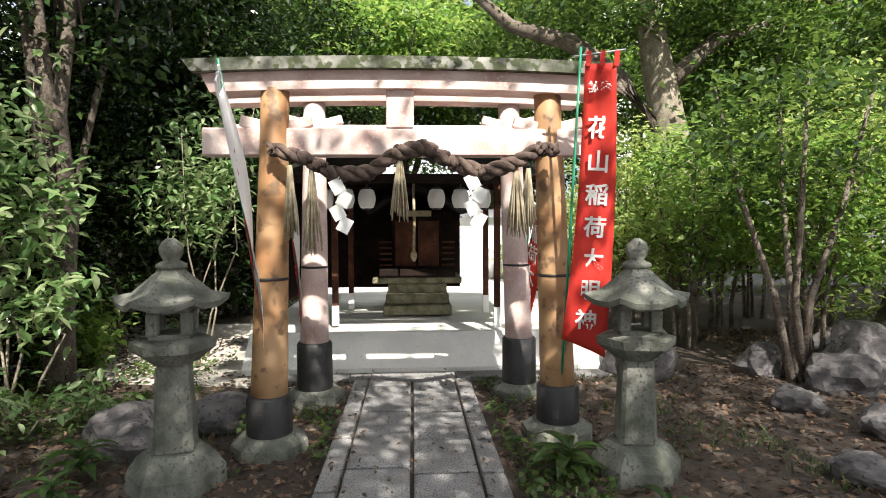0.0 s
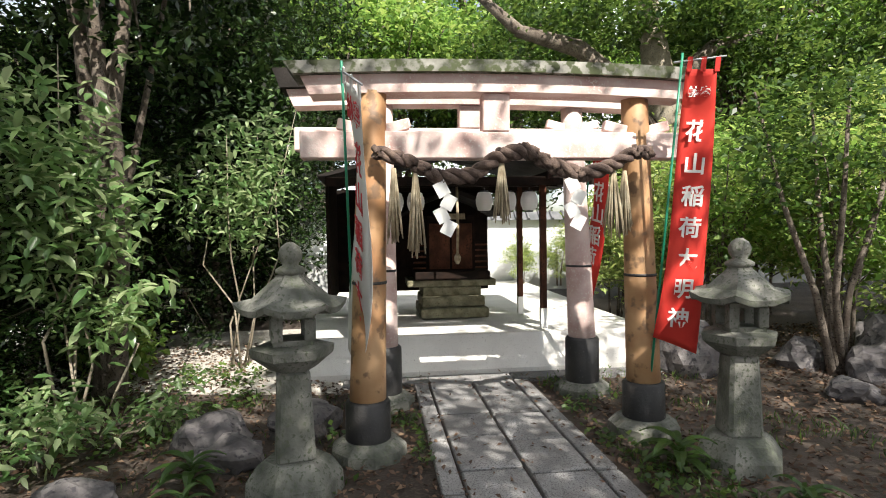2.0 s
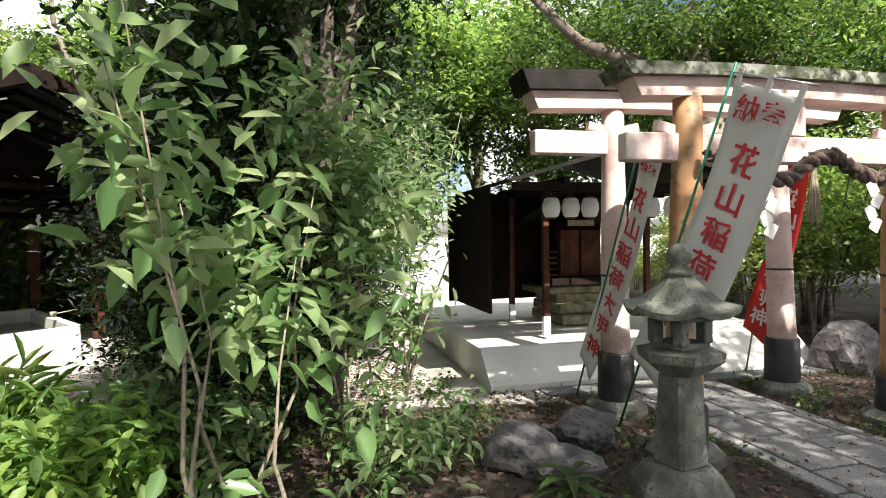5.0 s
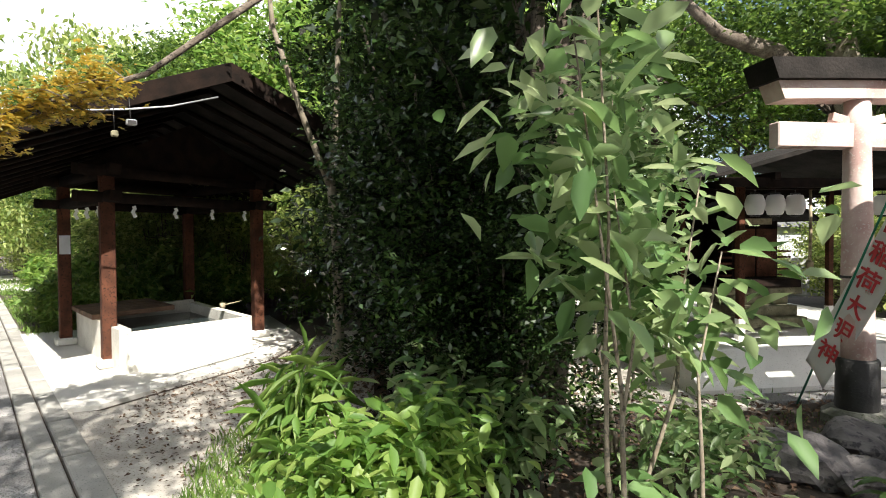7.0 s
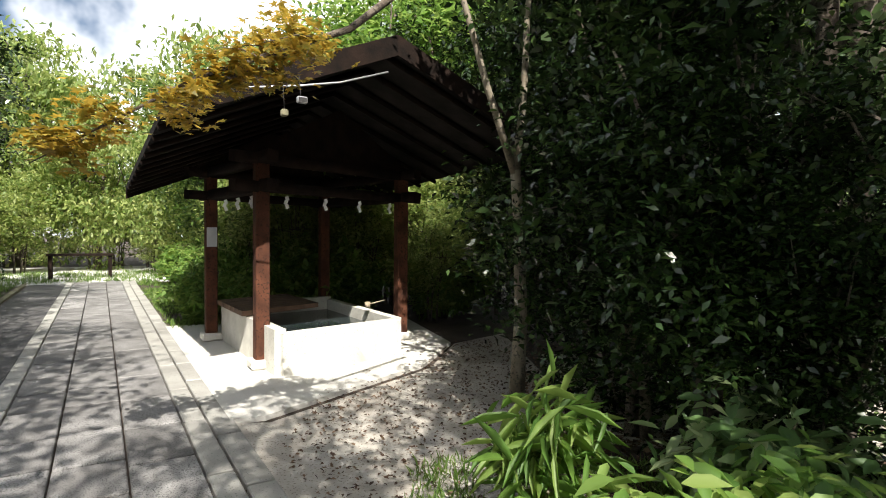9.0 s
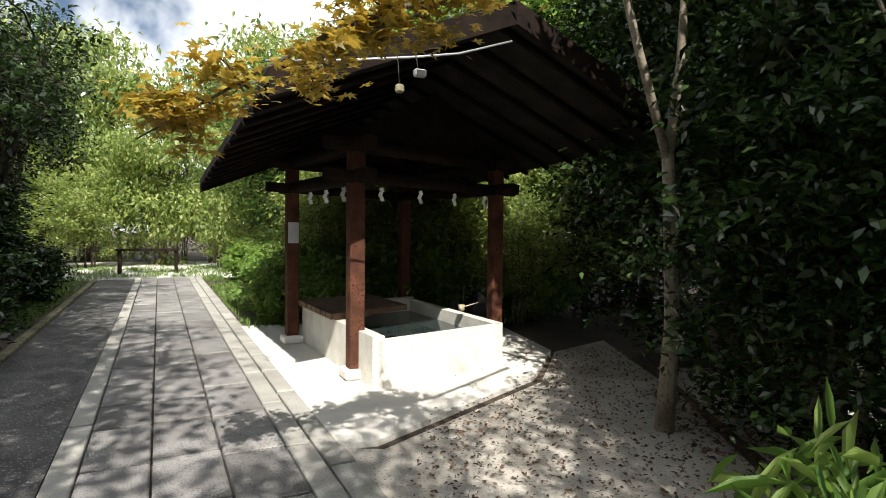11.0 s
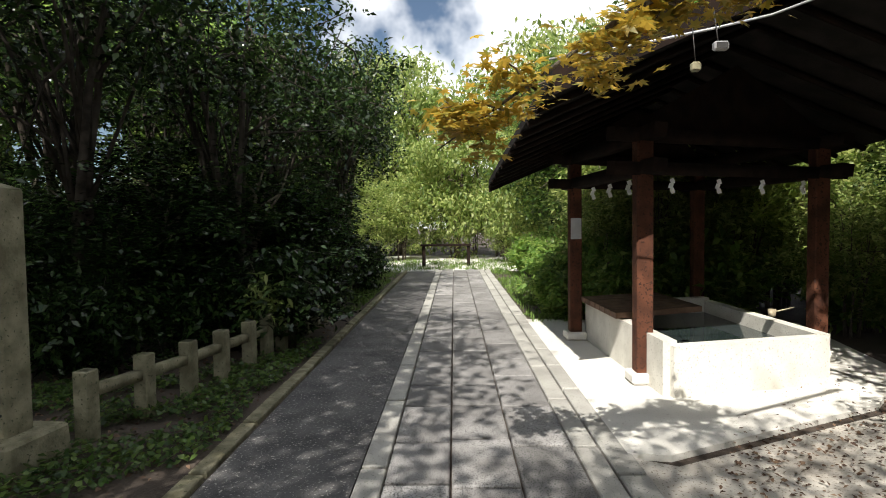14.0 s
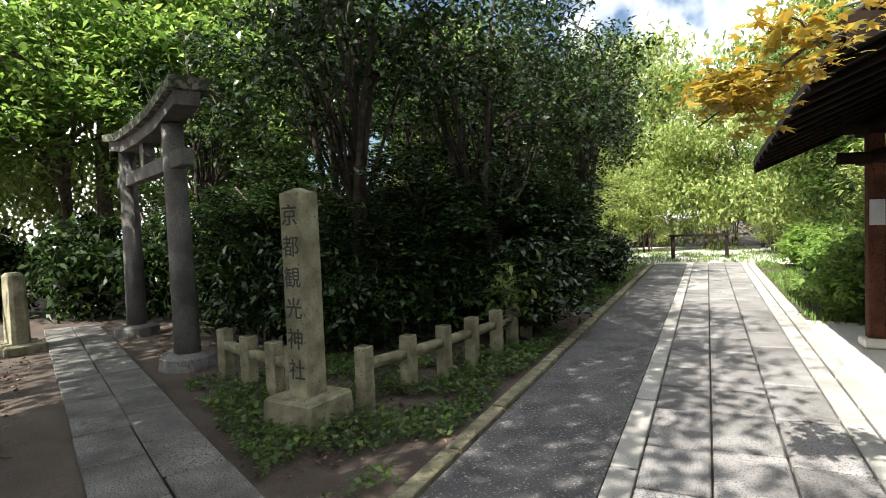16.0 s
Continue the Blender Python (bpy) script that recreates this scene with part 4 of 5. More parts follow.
# planting behind the stone fence
for x, y, s in ((-13.2, 6.4, 0.8), (-13.6, 8.0, 0.95), (-14.6, 10.0, 0.95), (-15.2, 5.6, 0.9), (-15.8, 8.0, 1.1), (-16.2, 12.0, 0.9), (-18.0, 6.0, 1.0), (-19.2, 4.4, 0.8)):
    put(D1, x, y, s, sz=s * 0.52)
DS = tree("open_evergreen_tree", pose(-13.4, 5.8, 0), 6.2, 0.075, 4.0, (2.0, 2.0, 1.9), 4200, 0.13, L_DARK, "dark evergreen tree with many thin limbs and an open crown", seed=23, clumps=95, spread=0.17, stems=3, limbs=30, shell=0.25, bark=M_SHADEBARK)
for x, y, s in ((-13.0, 7.6, 0.9), (-14.2, 9.4, 1.0), (-15.6, 6.6, 1.05), (-15.0, 11.4, 1.0), (-17.4, 9.2, 1.1), (-18.6, 5.0, 1.0), (-16.8, 13.0, 1.0)):
    put(DS, x, y, s)
for x, y, s in ((-17.2, 14.2, 0.85),):
    put(D2, x, y, s)
for x, y, s in ((-12.9, 6.6, 0.8), (-13.7, 8.6, 0.95), (-14.4, 10.0, 1.0), (-15.2, 11.6, 1.0), (-13.2, 5.2, 0.8), (-14.2, 4.8, 0.9), (-12.9, 5.7, 0.7), (-15.1, 12.4, 0.8), (-15.6, 4.7, 0.9), (-17.8, 4.2, 1.1), (-19, 3.0, 1.2), (-20.5, 1.2, 1.2)):
    put(S3, x, y, s, sz=s * 1.3)
for x, y, s in ((-0.2, 17.2, 1.0), (-7.5, 20, 1.1), (7, 17.5, 1.0), (-24, 9, 1.2), (-19.5, 10.5, 0.8), (-20.5, 6.5, 0.85), (-21.5, 2.6, 0.8), (-20.5, 0.4, 0.7), (-22.5, 3.5, 1.1), (-22, -3, 1.2), (-3.6, 21, 1.3), (3, 21, 1.3), (11, 14, 1.1)):
    put(T1, x, y, s)
for x, y, s in ((-10.0, 19, 0.9), (-26, 17, 1.3), (7.5, 12.5, 0.85), (9.5, 8.5, 0.9), (11, 5, 0.9), (12, 18, 1.2), (-9.8, 17.4, 0.8), (-12.0, 18.2, 0.8)):
    put(T2, x, y, s)
for x, y, s in ((-14.2, 22.0, 1.0), (-24, 26, 1.6), (-29, 20, 1.5), (-12.5, 25, 1.5), (-18, 32, 1.9), (-30, 30, 1.9), (-8.6, 25, 1.4), (-35, 22, 1.6), (-23.5, 19.5, 0.8), (-25.0, 2.5, 1.1), (-24.5, 7.0, 1.1)):
    put(T3, x, y, s)
# trees out of sight, added to shade the lane and the gates
TS = tree("shade_tree", pose(1.6, -2.5, 0), 7.2, 0.12, 6.2, (2.7, 2.7, 1.2), 2100, 0.19, L_MID, "unseen slender tree with a high spreading leafy crown, added for shade", seed=19, clumps=46, spread=0.34, limbs=16)
for x, y, s in ((0.5, -3.0, 1.0), (4.8, -2.8, 1.0), (-8.2, -1.3, 1.0), (-10.2, -0.6, 1.0), (-12.6, -1.4, 1.05), (-9.2, 0.9, 0.95), (-15.0, -1.0, 1.0), (0.2, -4.6, 0.9), (-6.9, -2.2, 0.8), (3.0, -3.4, 1.0)):
    put(TS, x, y, s)
for x, y, s in ((0.3, -3.2, 0.85), (6.6, -1.8, 0.8), (3.7, -1.3, 0.8), (-10.0, 0.2, 1.0), (-8.9, -0.6, 0.9), (-12.0, 0.4, 1.0), (-10.4, -4.2, 1.1), (-6.0, -4.4, 0.85)):
    put(TS, x, y, s, sz=s * 1.5)
# narrow unseen crowns added to drop shade on the apron and the thicket
put(TS, -5.35, 0.5, 0.5, sz=1.0)
for x, y, s in ((-3.0, -0.3, 0.52), (-2.2, -0.9, 0.5), (-3.3, -0.75, 0.5)):
    put(TS, x, y, s, sz=1.32)
put(TS, -5.4, -0.9, 0.5, sz=1.05)
# dense evergreens added beside the walk to keep sun and sky off the fence bed
put(D2, -10.6, 1.2, 0.9, sz=1.15)
for x, y, s in ((-11.2, 0.2, 1.0), (-9.2, -2.6, 0.9)):
    put(D2, x, y, s)
for u, v, s in ((5.6, 3.4, 0.9), (6.6, 2.35, 0.95), (6.3, 3.6, 1.1), (7.4, 2.5, 1.1), (8.3, 2.4, 1.0), (7.4, 3.9, 1.2), (9.3, 2.6, 1.1), (10.4, 2.7, 1.1), (8.9, 4.4, 1.3), (11.8, 2.9, 1.1), (5.8, 4.8, 1.1), (6.9, 5.2, 1.3), (4.6, 6.2, 1.1), (10.3, 4.2, 1.3), (13.2, 3.0, 1.2), (5.4, 6.6, 1.3), (14.5, 3.6, 1.4)):
    p = pm(u, v)
    q = pm(u, v + (0.45 if v < 3 else 0))
    put(S1, q.x, q.y, s * 1.15)
for x, y, s in ((-8.6, 12.4, 1.0), (-7.4, 12.9, 1.1), (-6.3, 13.1, 1.1), (-9.6, 13.2, 1.2), (-4.9, 12.6, 1.0), (-8.0, 14.2, 1.3), (-6.0, 11.6, 0.7)):
    put(S2, x, y, s)
for x, y, s in ((-8.1, 13.6, 1.3), (-6.9, 13.9, 1.4), (-5.9, 13.6, 1.3), (-9.4, 14.4, 1.4), (-7.4, 15.4, 1.6), (-5.6, 15.2, 1.6)):
    put(S2, x, y, s)
for u, v, s in ((5.3, 3.0, 1.0), (6.4, 3.0, 1.2), (5.7, 4.2, 1.3), (6.6, 4.4, 1.4)):
    put(S1, pm(u, v).x, pm(u, v).y, s, sz=s * 1.3)
for u, v, s in ((7.6, 6.0, 1.1), (9.8, 6.2, 1.2), (6.0, 7.6, 1.2), (12.0, 5.4, 1.2), (14.5, 5.6, 1.2), (20.5, -1.6, 1.2), (22.0, 0.6, 1.3), (19.5, -4.0, 1.2), (24.5, 3.0, 1.4), (21, 4.4, 1.2), (17.0, 4.4, 1.0), (26, -2.5, 1.5), (18.0, -5.6, 1.2), (19.5, -2.6, 1.1), (23, -3.5, 1.5), (24, 1.5, 1.4), (22.5, 2.6, 1.3), (19.0, 2.6, 0.7), (25, -6, 1.6), (21.5, -7, 1.5)):
    p = pm(u, v)
    put(S2, p.x, p.y, s)
for x, y, s in ((3.1, 9.2, 0.8), (5.2, 7.0, 1.2), (5.6, 9.0, 1.1), (4.4, 10.6, 0.9), (6.9, 5.2, 1.0)):
    put(S2, x, y, s)
for x, y, s in ((4.3, 5.9, 1.0), (6.2, 5.8, 1.1), (7.2, 7.4, 1.3), (6.8, 4.2, 1.0), (7.6, 3.0, 1.0), (4.6, 8.2, 1.2)):
    put(S2 if x > 7 else S4, x, y, s)
for x, y, s in ((2.0, 11.2, 0.35), (2.7, 11.0, 0.4), (3.3, 11.2, 0.35)):
    put(S2, x, y, s, z=0.38)

# big leaning tree behind the gates
e = thing("old_tree", pose(5.3, 11.2, 0), "old tree with thick pale bark and a dark leaning branch", "tree")
part("trunk", tube(bmesh.new(), [(0, 0, -0.1), (0.05, 0, 1.5), (-0.05, 0, 3.0), (-0.4, 0, 4.6), (-0.7, 0, 6.4)], [0.52, 0.42, 0.36, 0.3, 0.2], 14, wob=0.08), M_PALEBARK, e)
part("branch", tube(bmesh.new(), [(-0.1, 0, 3.1), (-1.2, -0.2, 4.3), (-2.2, -0.3, 5.0), (-3.4, -0.3, 5.3), (-4.4, -0.2, 6.2)], [0.26, 0.2, 0.17, 0.13, 0.07], 10, wob=0.06), M_BARK, e)
part("branch", tube(bmesh.new(), [(-0.3, 0, 4.2), (0.8, 0, 5.2), (2.0, 0.2, 5.6)], [0.2, 0.14, 0.08], 10, wob=0.06), M_BARK, e)
cr_pts, _ = cloud(np.random.default_rng(41), 9000, np.array((-0.6, 0, 6.3)), np.array((3.8, 2.0, 1.5)), 70, 0.35)
leaves("crown", cr_pts, 0.17, L_MID, e, seed=41)

# thin forked tree by the pavilion
e = thing("forked_tree", pose(-5.12, 6.95, 0), "thin pale-barked tree forking at head height", "tree")
part("trunk", tube(bmesh.new(), [(0, 0, -0.05), (0.03, -0.02, 0.8), (0.0, 0, 1.6), (-0.04, -0.05, 2.05)], [0.075, 0.055, 0.048, 0.046], 12, wob=0.06), M_PALEBARK, e)
part("limb", tube(bmesh.new(), [(-0.04, -0.05, 2.0), (-0.3, -0.25, 2.7), (-0.55, -0.4, 3.5), (-0.7, -0.3, 5)], [0.036, 0.03, 0.024, 0.014], 9, wob=0.06), M_PALEBARK, e)
part("limb", tube(bmesh.new(), [(-0.04, -0.05, 2.0), (0.02, -0.1, 2.7), (0.06, -0.1, 3.8), (0.2, 0, 5)], [0.036, 0.03, 0.024, 0.014], 9, wob=0.06), M_PALEBARK, e)
cr_pts, _ = cloud(np.random.default_rng(43), 6000, np.array((0.3, 0.3, 4.9)), np.array((1.6, 1.6, 1.3)), 60, 0.22)
leaves("crown", cr_pts, 0.12, L_DARK, e, seed=43)

# right-hand small tree with several stems, leaning trunks
e = thing("multi_stem_tree", pose(3.7, 5.3, 0), "small dark-stemmed tree with several slender trunks", "tree")
for i, (a, b) in enumerate(((-0.5, 0.2), (0.1, 0.3), (0.5, -0.1), (-0.1, -0.2))):
    part("stem", tube(bmesh.new(), [(0.04 * i, 0, -0.05), (a * 0.3, b * 0.3, 0.8), (a * 0.8, b, 1.7), (a * 1.3, b * 1.6, 2.9)], [0.045, 0.035, 0.028, 0.012], 7, wob=0.05), M_BARK, e)
cr_pts, _ = cloud(np.random.default_rng(47), 2600, np.array((0, 0, 2.3)), np.array((1.3, 1.2, 1.0)), 60, 0.16)
leaves("crown", cr_pts, 0.11, L_MID, e, seed=47)
for i, (x, y, lx) in enumerate(((6.2, 7.2, 1.1), (6.9, 7.4, 0.9))):
    e = thing("leaning_tree", pose(x, y, 0), "slanting pale grey tree trunk among the shrubs", "tree")
    part("trunk", tube(bmesh.new(), [(0, 0, -0.1), (lx * 0.5, 0, 1.4), (lx * 1.1, 0, 2.9), (lx * 1.7, 0.2, 5)], [0.14, 0.12, 0.1, 0.06], 10, wob=0.07), M_PALEBARK, e)

# broad-leaved plants near the walk
leafy("broadleaf_shrub", pose(-3.75, 3.05, 0), "tall shrub with broad bright green leaves on a pale stem", "shrub", [(0, 0.1, 1.65, 0.42, 0.4, 0.3), (-0.3, 0, 2.35, 0.4, 0.35, 0.4), (0.3, 0.1, 1.4, 0.45, 0.35, 0.16), (0.1, -0.1, 0.45, 0.4, 0.3, 0.2)], 330, 0.16, L_SHRUB, 51, sprays=60, stem_r=0.014, aspect=0.5, droop=0.25)
leafy("broadleaf_shrub", pose(-3.15, 4.5, 0), "open shrub with layered mid green leaves", "shrub", [(0, 0, 1.9, 0.6, 0.5, 0.35), (0.2, 0, 1.1, 0.5, 0.4, 0.2), (-0.2, 0, 2.6, 0.6, 0.5, 0.35)], 1000, 0.13, L_SHRUB, 52, sprays=70, aspect=0.48)
leafy("broadleaf_shrub", pose(-2.5, 6.6, 0), "slender shrub with bright green leaves high on thin stems", "shrub", [(0, 0, 2.3, 0.7, 0.6, 0.4), (0.2, 0.2, 2.9, 0.6, 0.6, 0.3)], 900, 0.11, L_SHRUB, 53, sprays=80, aspect=0.48)
leafy("low_bush", pose(-4.8, 3.5, 0), "low bush with glossy pointed bright green leaves", "shrub", [(0, 0, 0.48, 0.42, 0.38, 0.38), (0.3, 0.35, 0.4, 0.4, 0.4, 0.35), (-0.3, 0.45, 0.25, 0.35, 0.35, 0.22)], 1100, 0.12, L_LIGHT, 54, sprays=150, spread=0.08, aspect=0.44)
leafy("low_bush", pose(-5.25, 4.65, 0), "low clump of narrow sunlit green leaves", "shrub", [(0, 0, 0.42, 0.28, 0.28, 0.36)], 190, 0.26, L_LIGHT, 55, sprays=36, spread=0.06, aspect=0.13)
leafy("low_bush", pose(-4.4, 4.4, 0), "low bush with broad pale green leaves in the sun", "shrub", [(0, 0, 0.45, 0.38, 0.32, 0.35), (0.45, -0.2, 0.35, 0.3, 0.3, 0.3)], 620, 0.13, L_SHRUB, 62, sprays=70, spread=0.08, aspect=0.46)
leafy("broadleaf_shrub", pose(-4.05, 6.7, 0), "tall shrub with pale sunlit leaves on dark stems", "shrub", [(0, 0, 1.9, 0.55, 0.5, 0.3), (-0.3, -0.2, 1.1, 0.4, 0.4, 0.3)], 700, 0.11, L_SHRUB, 56, sprays=90, aspect=0.48)
leafy("low_bush", pose(-3.6, 6.2, 0), "bright green undergrowth bush in the sun", "shrub", [(0, 0, 0.4, 0.45, 0.4, 0.35)], 700, 0.11, L_LIGHT, 57, sprays=80, aspect=0.48)
leafy("low_bush", pose(-3.0, 3.9, 0), "small weedy bush with pointed mid green leaves", "shrub", [(0, 0, 0.3, 0.35, 0.4, 0.25), (0.7, 0.6, 0.2, 0.3, 0.3, 0.2)], 350, 0.1, L_SHRUB, 59, sprays=50, aspect=0.44)
leafy("low_bush", pose(-12.0, 7.2, 0), "pale-leaved sprig growing behind the stone fence", "shrub", [(0, 0, 0.6, 0.25, 0.25, 0.3)], 220, 0.12, L_SUN, 58, sprays=24)
for i, (x, y, s) in enumerate(((0.95, 3.38, 0.3), (-2.05, 3.55, 0.27), (-1.95, 3.1, 0.2), (1.25, 2.7, 0.22))):
    e = thing("rosette_plant", pose(x, y, 0, 0, 0, i * 40), "rosette plant with long arching dark green leaves", "plant")
    for k in range(15):
        a = k * 2.4
        L = s * (0.7 + 0.35 * ((k * 7) % 5) / 5)
        bm = bmesh.new()
        prev = None
        for j in range(6):
            t = j / 5
            c = Vector((math.cos(a), math.sin(a), 0)) * L * t + Vector((0, 0, L * (0.75 * t - 0.75 * t * t) + 0.02 + 0.01 * k))
            w = Vector((-math.sin(a), math.cos(a), 0)) * L * 0.13 * math.sin(3.1 * min(1, t * 0.85 + 0.12))
            row = [bm.verts.new(c - w), bm.verts.new(c - Vector((0, 0, 0.008))), bm.verts.new(c + w)]
            if prev:
                bm.faces.new((prev[0], prev[1], row[1], row[0]))
                bm.faces.new((prev[1], prev[2], row[2], row[1]))
            prev = row
        part("leaf", bm, L_MID, e)

# yellowing maple branch over the lane
e = thing("maple_branch", pose(0, 0, 0), "maple branch with yellow and orange pointed leaves over the lane", "branch")
rng = np.random.default_rng(61)
tip, root = np.array((-7.85, 4.75, 1.82)), np.array((-6.3, 5.1, 2.62))
bm = bmesh.new()
ends = []
for k in range(34):
    t0 = rng.uniform(0.05, 0.95)
    p0 = root + (tip - root) * t0
    p1 = p0 + np.array((rng.uniform(-0.35, 0.1), rng.uniform(-0.3, 0.35), rng.uniform(-0.16, 0.2))) * (1.1 - 0.4 * t0)
    tube(bm, [p0, (p0 + p1) / 2 + (0, 0, 0.03), p1], [0.006, 0.004, 0.002], 4)
    ends.append((p0, p1))
tube(bm, [(-5.4, 5.5, 3.5), root, (root + tip) / 2 + (0, 0, 0.08), tip], [0.03, 0.02, 0.012, 0.003], 6)
part("twig", bm, M_BARK, e)
cen = []
for p0, p1 in ends:
    t = rng.uniform(0.2, 1.05, (52, 1))
    cen.append(p0 + (p1 - p0) * t + rng.normal(0, 0.06, (52, 3)) * (1, 1, 0.6))
cen = np.concatenate(cen)
vs, fs = [], []
for c in cen:
    a0, s = rng.uniform(0, 6.28), rng.uniform(0.036, 0.062)
    n1 = Vector(rng.normal(0, 0.35, 3)) + Vector((0, 0, 1))
    q = n1.to_track_quat("Z", "Y").to_matrix()
    for a, l in ((0, 1), (0.75, 0.85), (-0.75, 0.85), (1.6, 0.6), (-1.6, 0.6)):
        dr, dl = Vector((math.cos(a0 + a), math.sin(a0 + a), -0.15)), Vector((-math.sin(a0 + a), math.cos(a0 + a), 0))
        b = len(vs)
        for u, w in ((0, 0), (0.45, 0.2), (1, 0), (0.45, -0.2)):
            vs.append(Vector(c) + q @ (dr * s * l * u + dl * s * l * w))
        fs.append((b, b + 1, b + 2, b + 3))
me = bpy.data.meshes.new("foliage")
me.from_pydata([tuple(v) for v in vs], [], fs)
me.materials.append(L_YEL)
ob = new("foliage", me)
ob.parent = e

# fallen leaves, weeds and grass
def flat_leaves(name, n, x0, x1, y0, y1, size, material, seed, z=-0.02, keep=None):
    rng = np.random.default_rng(seed)
    p = np.stack([rng.uniform(x0, x1, n), rng.uniform(y0, y1, n), np.full(n, z) + rng.uniform(0, 0.02, n)], 1)
    if keep is not None:
        p = p[keep(p, rng)]
    ob = leaves(name, p, size, material, seed=seed, flat=0.25, aspect=0.55)
    ob["kind"] = "stuff"
    return ob


def grass(name, n, fn, size, material, seed):
    rng = np.random.default_rng(seed)
    p = fn(rng, n)
    ob = leaves(name, p, size, material, seed=seed, flat=0.35, aspect=0.13, droop=-1.0)
    ob["kind"] = "stuff"
    return ob


def uv(p):
    d = p[:, :2] - np.array((PO.x, PO.y))
    return d @ np.array((PU.x, PU.y)), d @ np.array((PV.x, PV.y))


def off_path(p, rng):
    u, v = uv(p)
    return ((v > 1.8) | (v < -1.08)) & ~((abs(p[:, 0]) < 0.6)) & ~((abs(p[:, 0] - 0.8) < 3.0) & (p[:, 1] > 6.0))


flat_leaves("fallen_leaves", 30000, -5.0, 7.5, 1.2, 8.0, 0.055, L_LITTER, 71, keep=off_path)
flat_leaves("fallen_leaves", 1200, -0.6, 0.6, -1, 6.0, 0.04, L_LITTER, 72, z=0.012, keep=lambda p, r: r.random(len(p)) < 0.35 + 0.65 * (abs(p[:, 0]) > 0.4))
flat_leaves("fallen_leaves", 6000, -17, -9.8, 1.5, 9, 0.05, L_LITTER, 73, keep=lambda p, r: (uv(p)[1] < -1.1) & ~((p[:, 1] < 3.5) & (p[:, 1] > 2.2)))
flat_leaves("fallen_leaves", 5000, -6.9, -4.0, 4.6, 9.8, 0.036, L_LITTER, 74, z=-0.008, keep=lambda p, r: uv(p)[1] > 1.85)


def strip_pts(u0, u1, v0, v1, dense=1.0):
    def f(rng, n):
        u, v = rng.uniform(u0, u1, n), rng.uniform(v0, v1, n)
        c = np.array([noise.noise(Vector((a * 1.3, b * 1.3, 3.1))) for a, b in zip(u, v)])
        k = rng.random(n) < dense * np.clip(0.5 + c * 1.8, 0.05, 1)
        u, v = u[k], v[k]
        return np.stack([PO.x + PU.x * u + PV.x * v, PO.y + PU.y * u + PV.y * v, np.full(len(u), -0.02)], 1)
    return f


def rect_pts(x0, x1, y0, y1, dense=1.0):
    def f(rng, n):
        x, y = rng.uniform(x0, x1, n), rng.uniform(y0, y1, n)
        c = np.array([noise.noise(Vector((a * 1.7, b * 1.7, 1.1))) for a, b in zip(x, y)])
        k = rng.random(n) < dense * np.clip(0.35 + c * 2.2, 0.0, 1)
        return np.stack([x[k], y[k], np.full(k.sum(), -0.02)], 1)
    return f


grass("grass", 6000, strip_pts(5.3, 15, 1.74, 2.6), 0.13, L_GRASS, 81)
grass("grass", 9000, strip_pts(6.5, 15, -2.4, -1.1), 0.12, L_GRASS, 82)
grass("grass", 14000, strip_pts(15, 20, -6, 6), 0.16, L_GRASS, 83)
grass("weeds", 12000, rect_pts(-6.1, -4.3, 2.6, 5.6, 1.4), 0.09, L_GRASS, 84)
grass("weeds", 2200, rect_pts(0.62, 2.6, 3.0, 6.0), 0.08, L_MID, 85)
grass("weeds", 1400, rect_pts(-2.6, -0.6, 2.8, 6.0), 0.08, L_MID, 86)
for nm, x0, x1, y0, y1, n, sd in (("ground_ivy", -12.6, -9.4, 2.9, 8.0, 22000, 91), ("ground_ivy", -3.9, -2.0, 4.0, 6.6, 2500, 92), ("ground_ivy", 0.6, 1.2, 2.2, 5.4, 1200, 93), ("ground_ivy", -1.3, -0.6, 2.6, 4.6, 900, 94)):
    rg = np.random.default_rng(sd)
    p = rect_pts(x0, x1, y0, y1, 1.6)(rg, n)
    u, v = uv(p)
    p = p[(v < -1.1) | (v > 1.8)]
    p = p[~((p[:, 0] < -9.6) & (p[:, 1] < 3.55))]
    p[:, 2] += rg.uniform(0.02, 0.09, len(p))
    ob = leaves(nm, p, 0.055, L_MID, seed=sd, flat=0.4, aspect=0.7)
    ob["kind"] = "stuff"

# cable, lamp and small things on the pavilion
e = thing("floodlight", pose(-6.96, 6.62, 2.58, 0, 0, 30), "small white floodlight under the pavilion eave", "lamp")
part("housing", boxm((0, 0, 0), (0.09, 0.05, 0.055), bev=0.01), M_METAL, e)
part("glass", boxm((0, -0.016, 0), (0.068, 0.026, 0.036)), M_BLACK, e)
part("bracket", tube(bmesh.new(), [(0, 0.03, 0.02), (0, 0.1, 0.25)], [0.004, 0.004], 6), M_BLACK, e)
e = thing("junction_box", pose(-7.1, 6.6, 2.47, 0, 0, 30), "small pale plastic box hanging under the pavilion eave", "box")
part("case", boxm((0, 0, 0), (0.06, 0.05, 0.06), bev=0.012), M_FENCE, e)
part("bracket", tube(bmesh.new(), [(0, 0, 0.02), (0, 0.06, 0.3)], [0.003, 0.003], 6), M_BLACK, e)
e = thing("cable", pose(0, 0, 0), "pale slack cable running along the pavilion eave", "cable")
part("wire", tube(bmesh.new(), [(-8.0, 6.4, 2.62), (-7.5, 6.55, 2.66), (-7.0, 6.7, 2.72), (-6.7, 6.9, 2.8), (-6.3, 7.1, 2.95)], [0.009] * 5, 5), M_METAL, e)
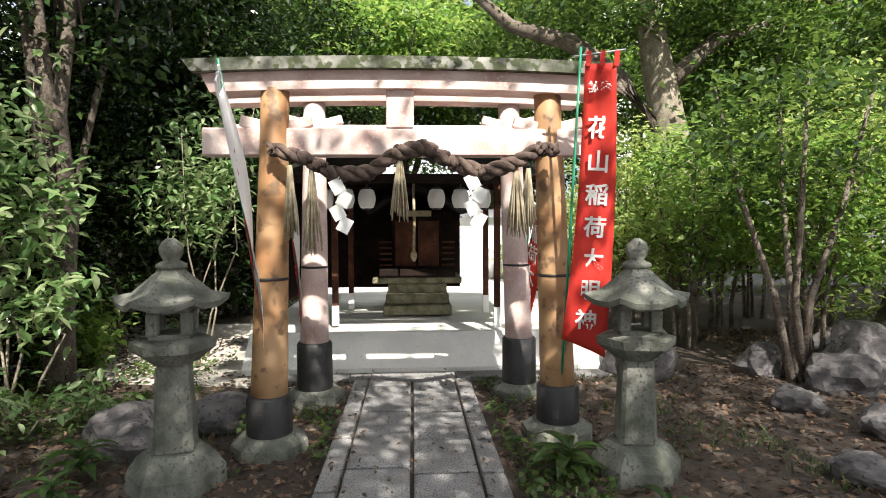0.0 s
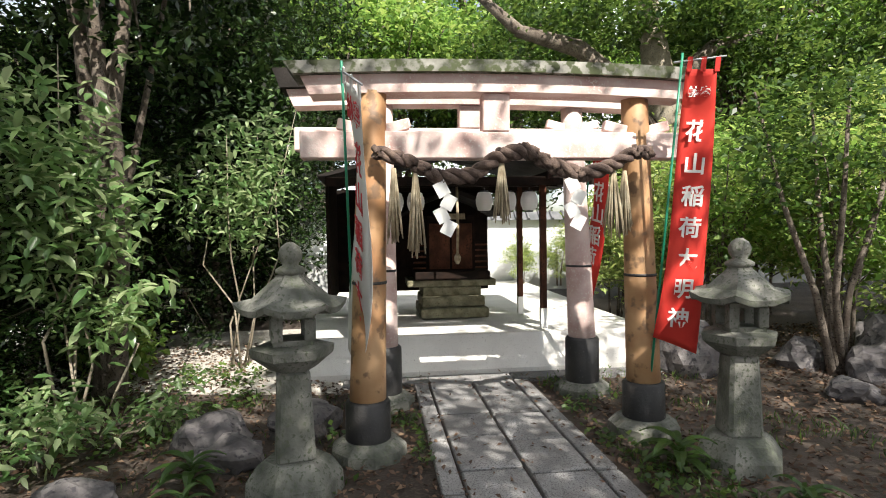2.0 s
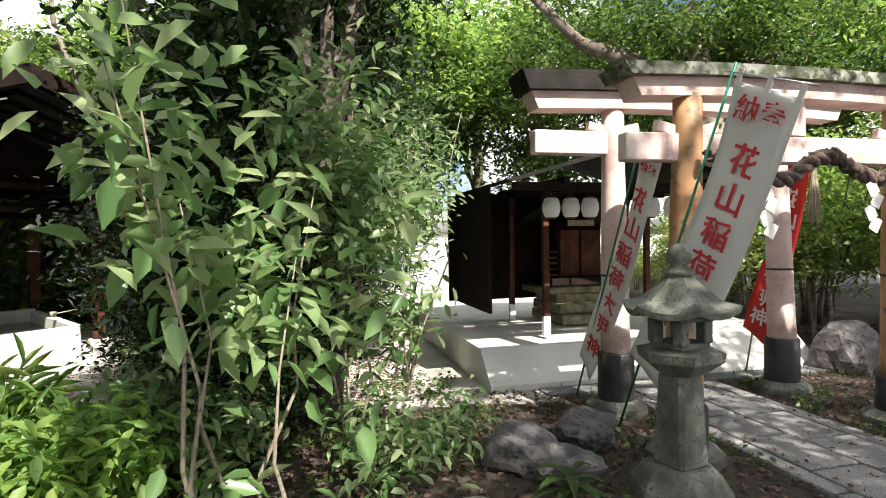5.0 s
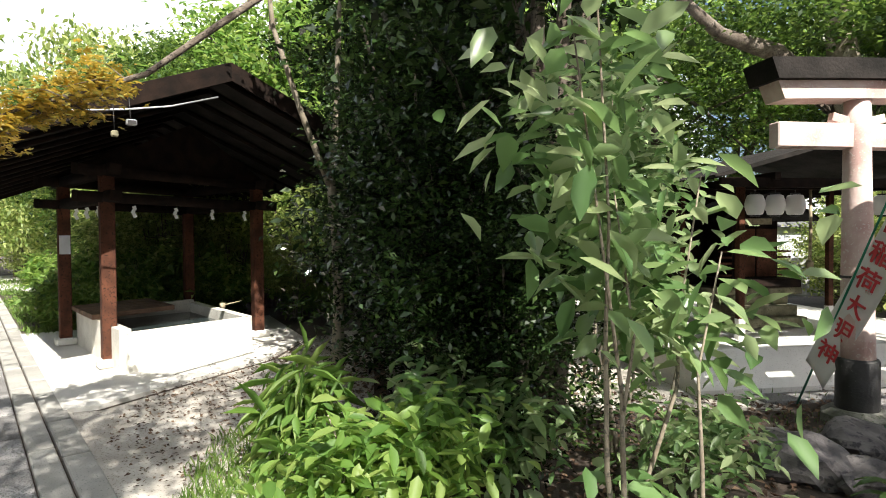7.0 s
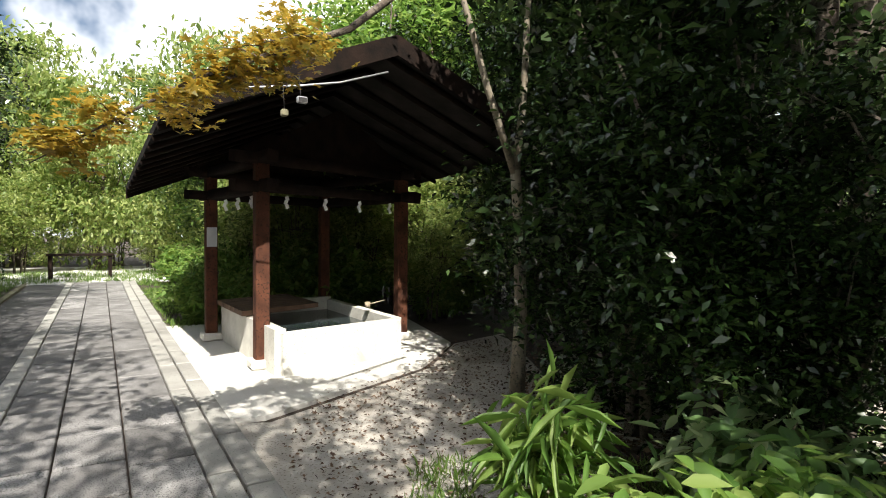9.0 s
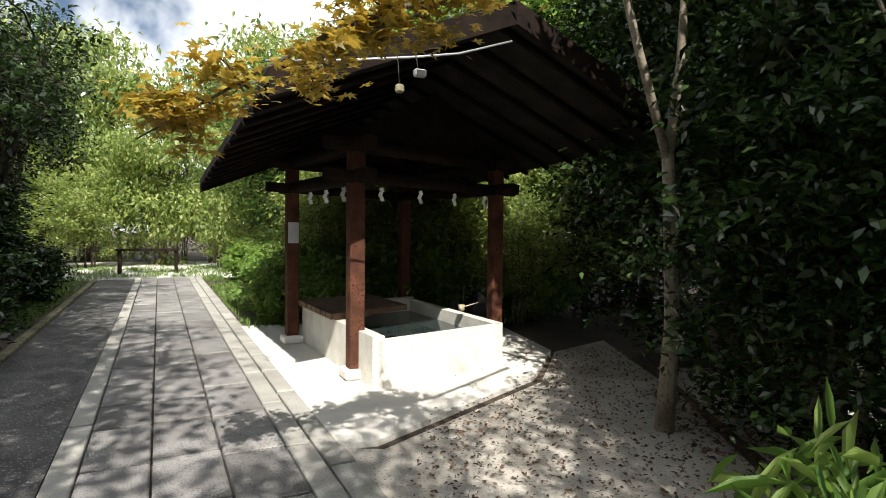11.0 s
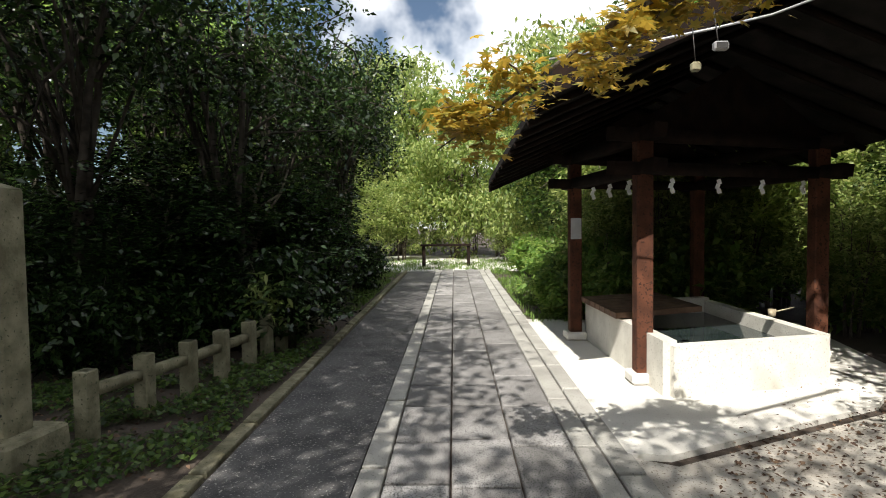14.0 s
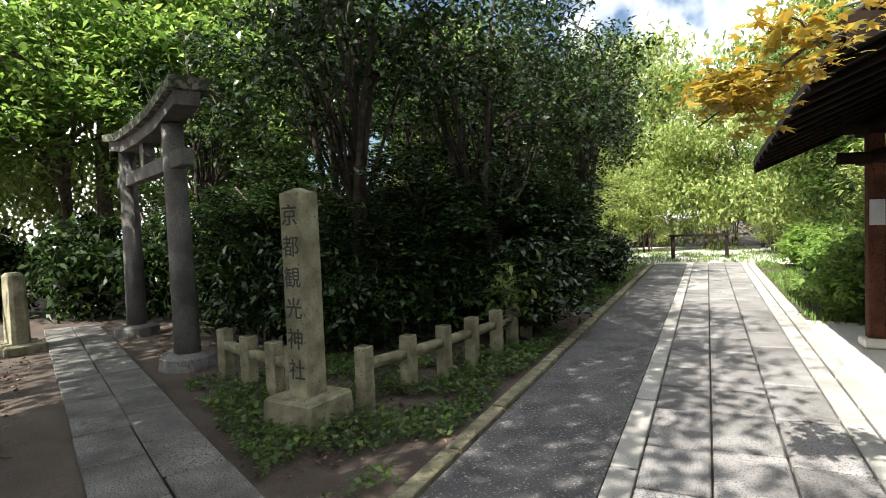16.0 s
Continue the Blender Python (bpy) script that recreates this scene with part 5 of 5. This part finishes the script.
for k in range(7):
    q = PB.lerp(PA if k < 3 else PC, ((k % 4) + 0.6) / 4)
    e = thing("paper_streamer", pose(q.x, q.y, 1.9, 0, 0, PANG), "small white folded paper strip hanging from the pavilion beam", "paper streamer", "paper strips on the pavilion beam")
    bm = bmesh.new()
    for i in range(3):
        box(bm, (0, 0.015 * (i % 2), -0.03 - 0.045 * i), (0.003, 0.04, 0.05), rx=20 if i % 2 else -20)
    part("paper", bm, M_PAPER, e)
e = thing("ladle", pose(PB.x + BX.x * 1.6, PB.y + BX.y * 1.6, 0.52, 0, 0, 60), "pale bamboo water ladle lying on the basin rim", "ladle")
part("cup", lathe([(0.035, 0.0), (0.038, 0.07)], 14), M_STRAW, e)
part("handle", tube(bmesh.new(), [(0.03, 0, 0.04), (0.38, 0, 0.06)], [0.008, 0.007], 6), M_STRAW, e)
e = thing("bench", pose(*pm(17.2, 0.3), 0, 0, PANG + 90), "small low dark wooden shelter bench at the end of the path", "bench")
part("top", boxm((0, 0, 0.75), (1.8, 0.6, 0.06)), M_DARKWOOD, e)
for x in (-0.8, 0.8):
    part("leg", boxm((x, 0, 0.36), (0.1, 0.5, 0.76)), M_DARKWOOD, e)


# paving stones, laid last
def lay(name, label, items, zt):
    e = thing(name, pose(0, 0, 0), label, "path")
    e["kind"] = "structure"
    shared = {}
    for i, (x, y, a, b, rz, mt) in enumerate(items):
        key = (round(a * 8), round(b * 25), mt.name)
        if key not in shared:
            me_bm = boxm((0, 0, 0), (a, b, 0.08), bev=0.008)
            me = bpy.data.meshes.new("paving_stone")
            me_bm.to_mesh(me)
            me_bm.free()
            me.materials.append(mt)
            shared[key] = (me, a, b)
        me, a0, b0 = shared[key]
        ob = new("paving_stone", me)
        ob.parent = e
        ob.matrix_basis = pose(x, y, zt - 0.04 + random.uniform(-0.003, 0.003), 0, 0, rz) @ Matrix.Diagonal((a / a0, b / b0, 1, 1))
    return e


lay("shrine_path", "grey stone slab path leading through the wooden gates", FLAGS, 0.012)
lay("stone_path", "wide grey granite slab path with narrow border stones", MAINF, 0.012)
lay("side_path", "grey stone slab path leading under the stone gate", SIDEF, 0.012)
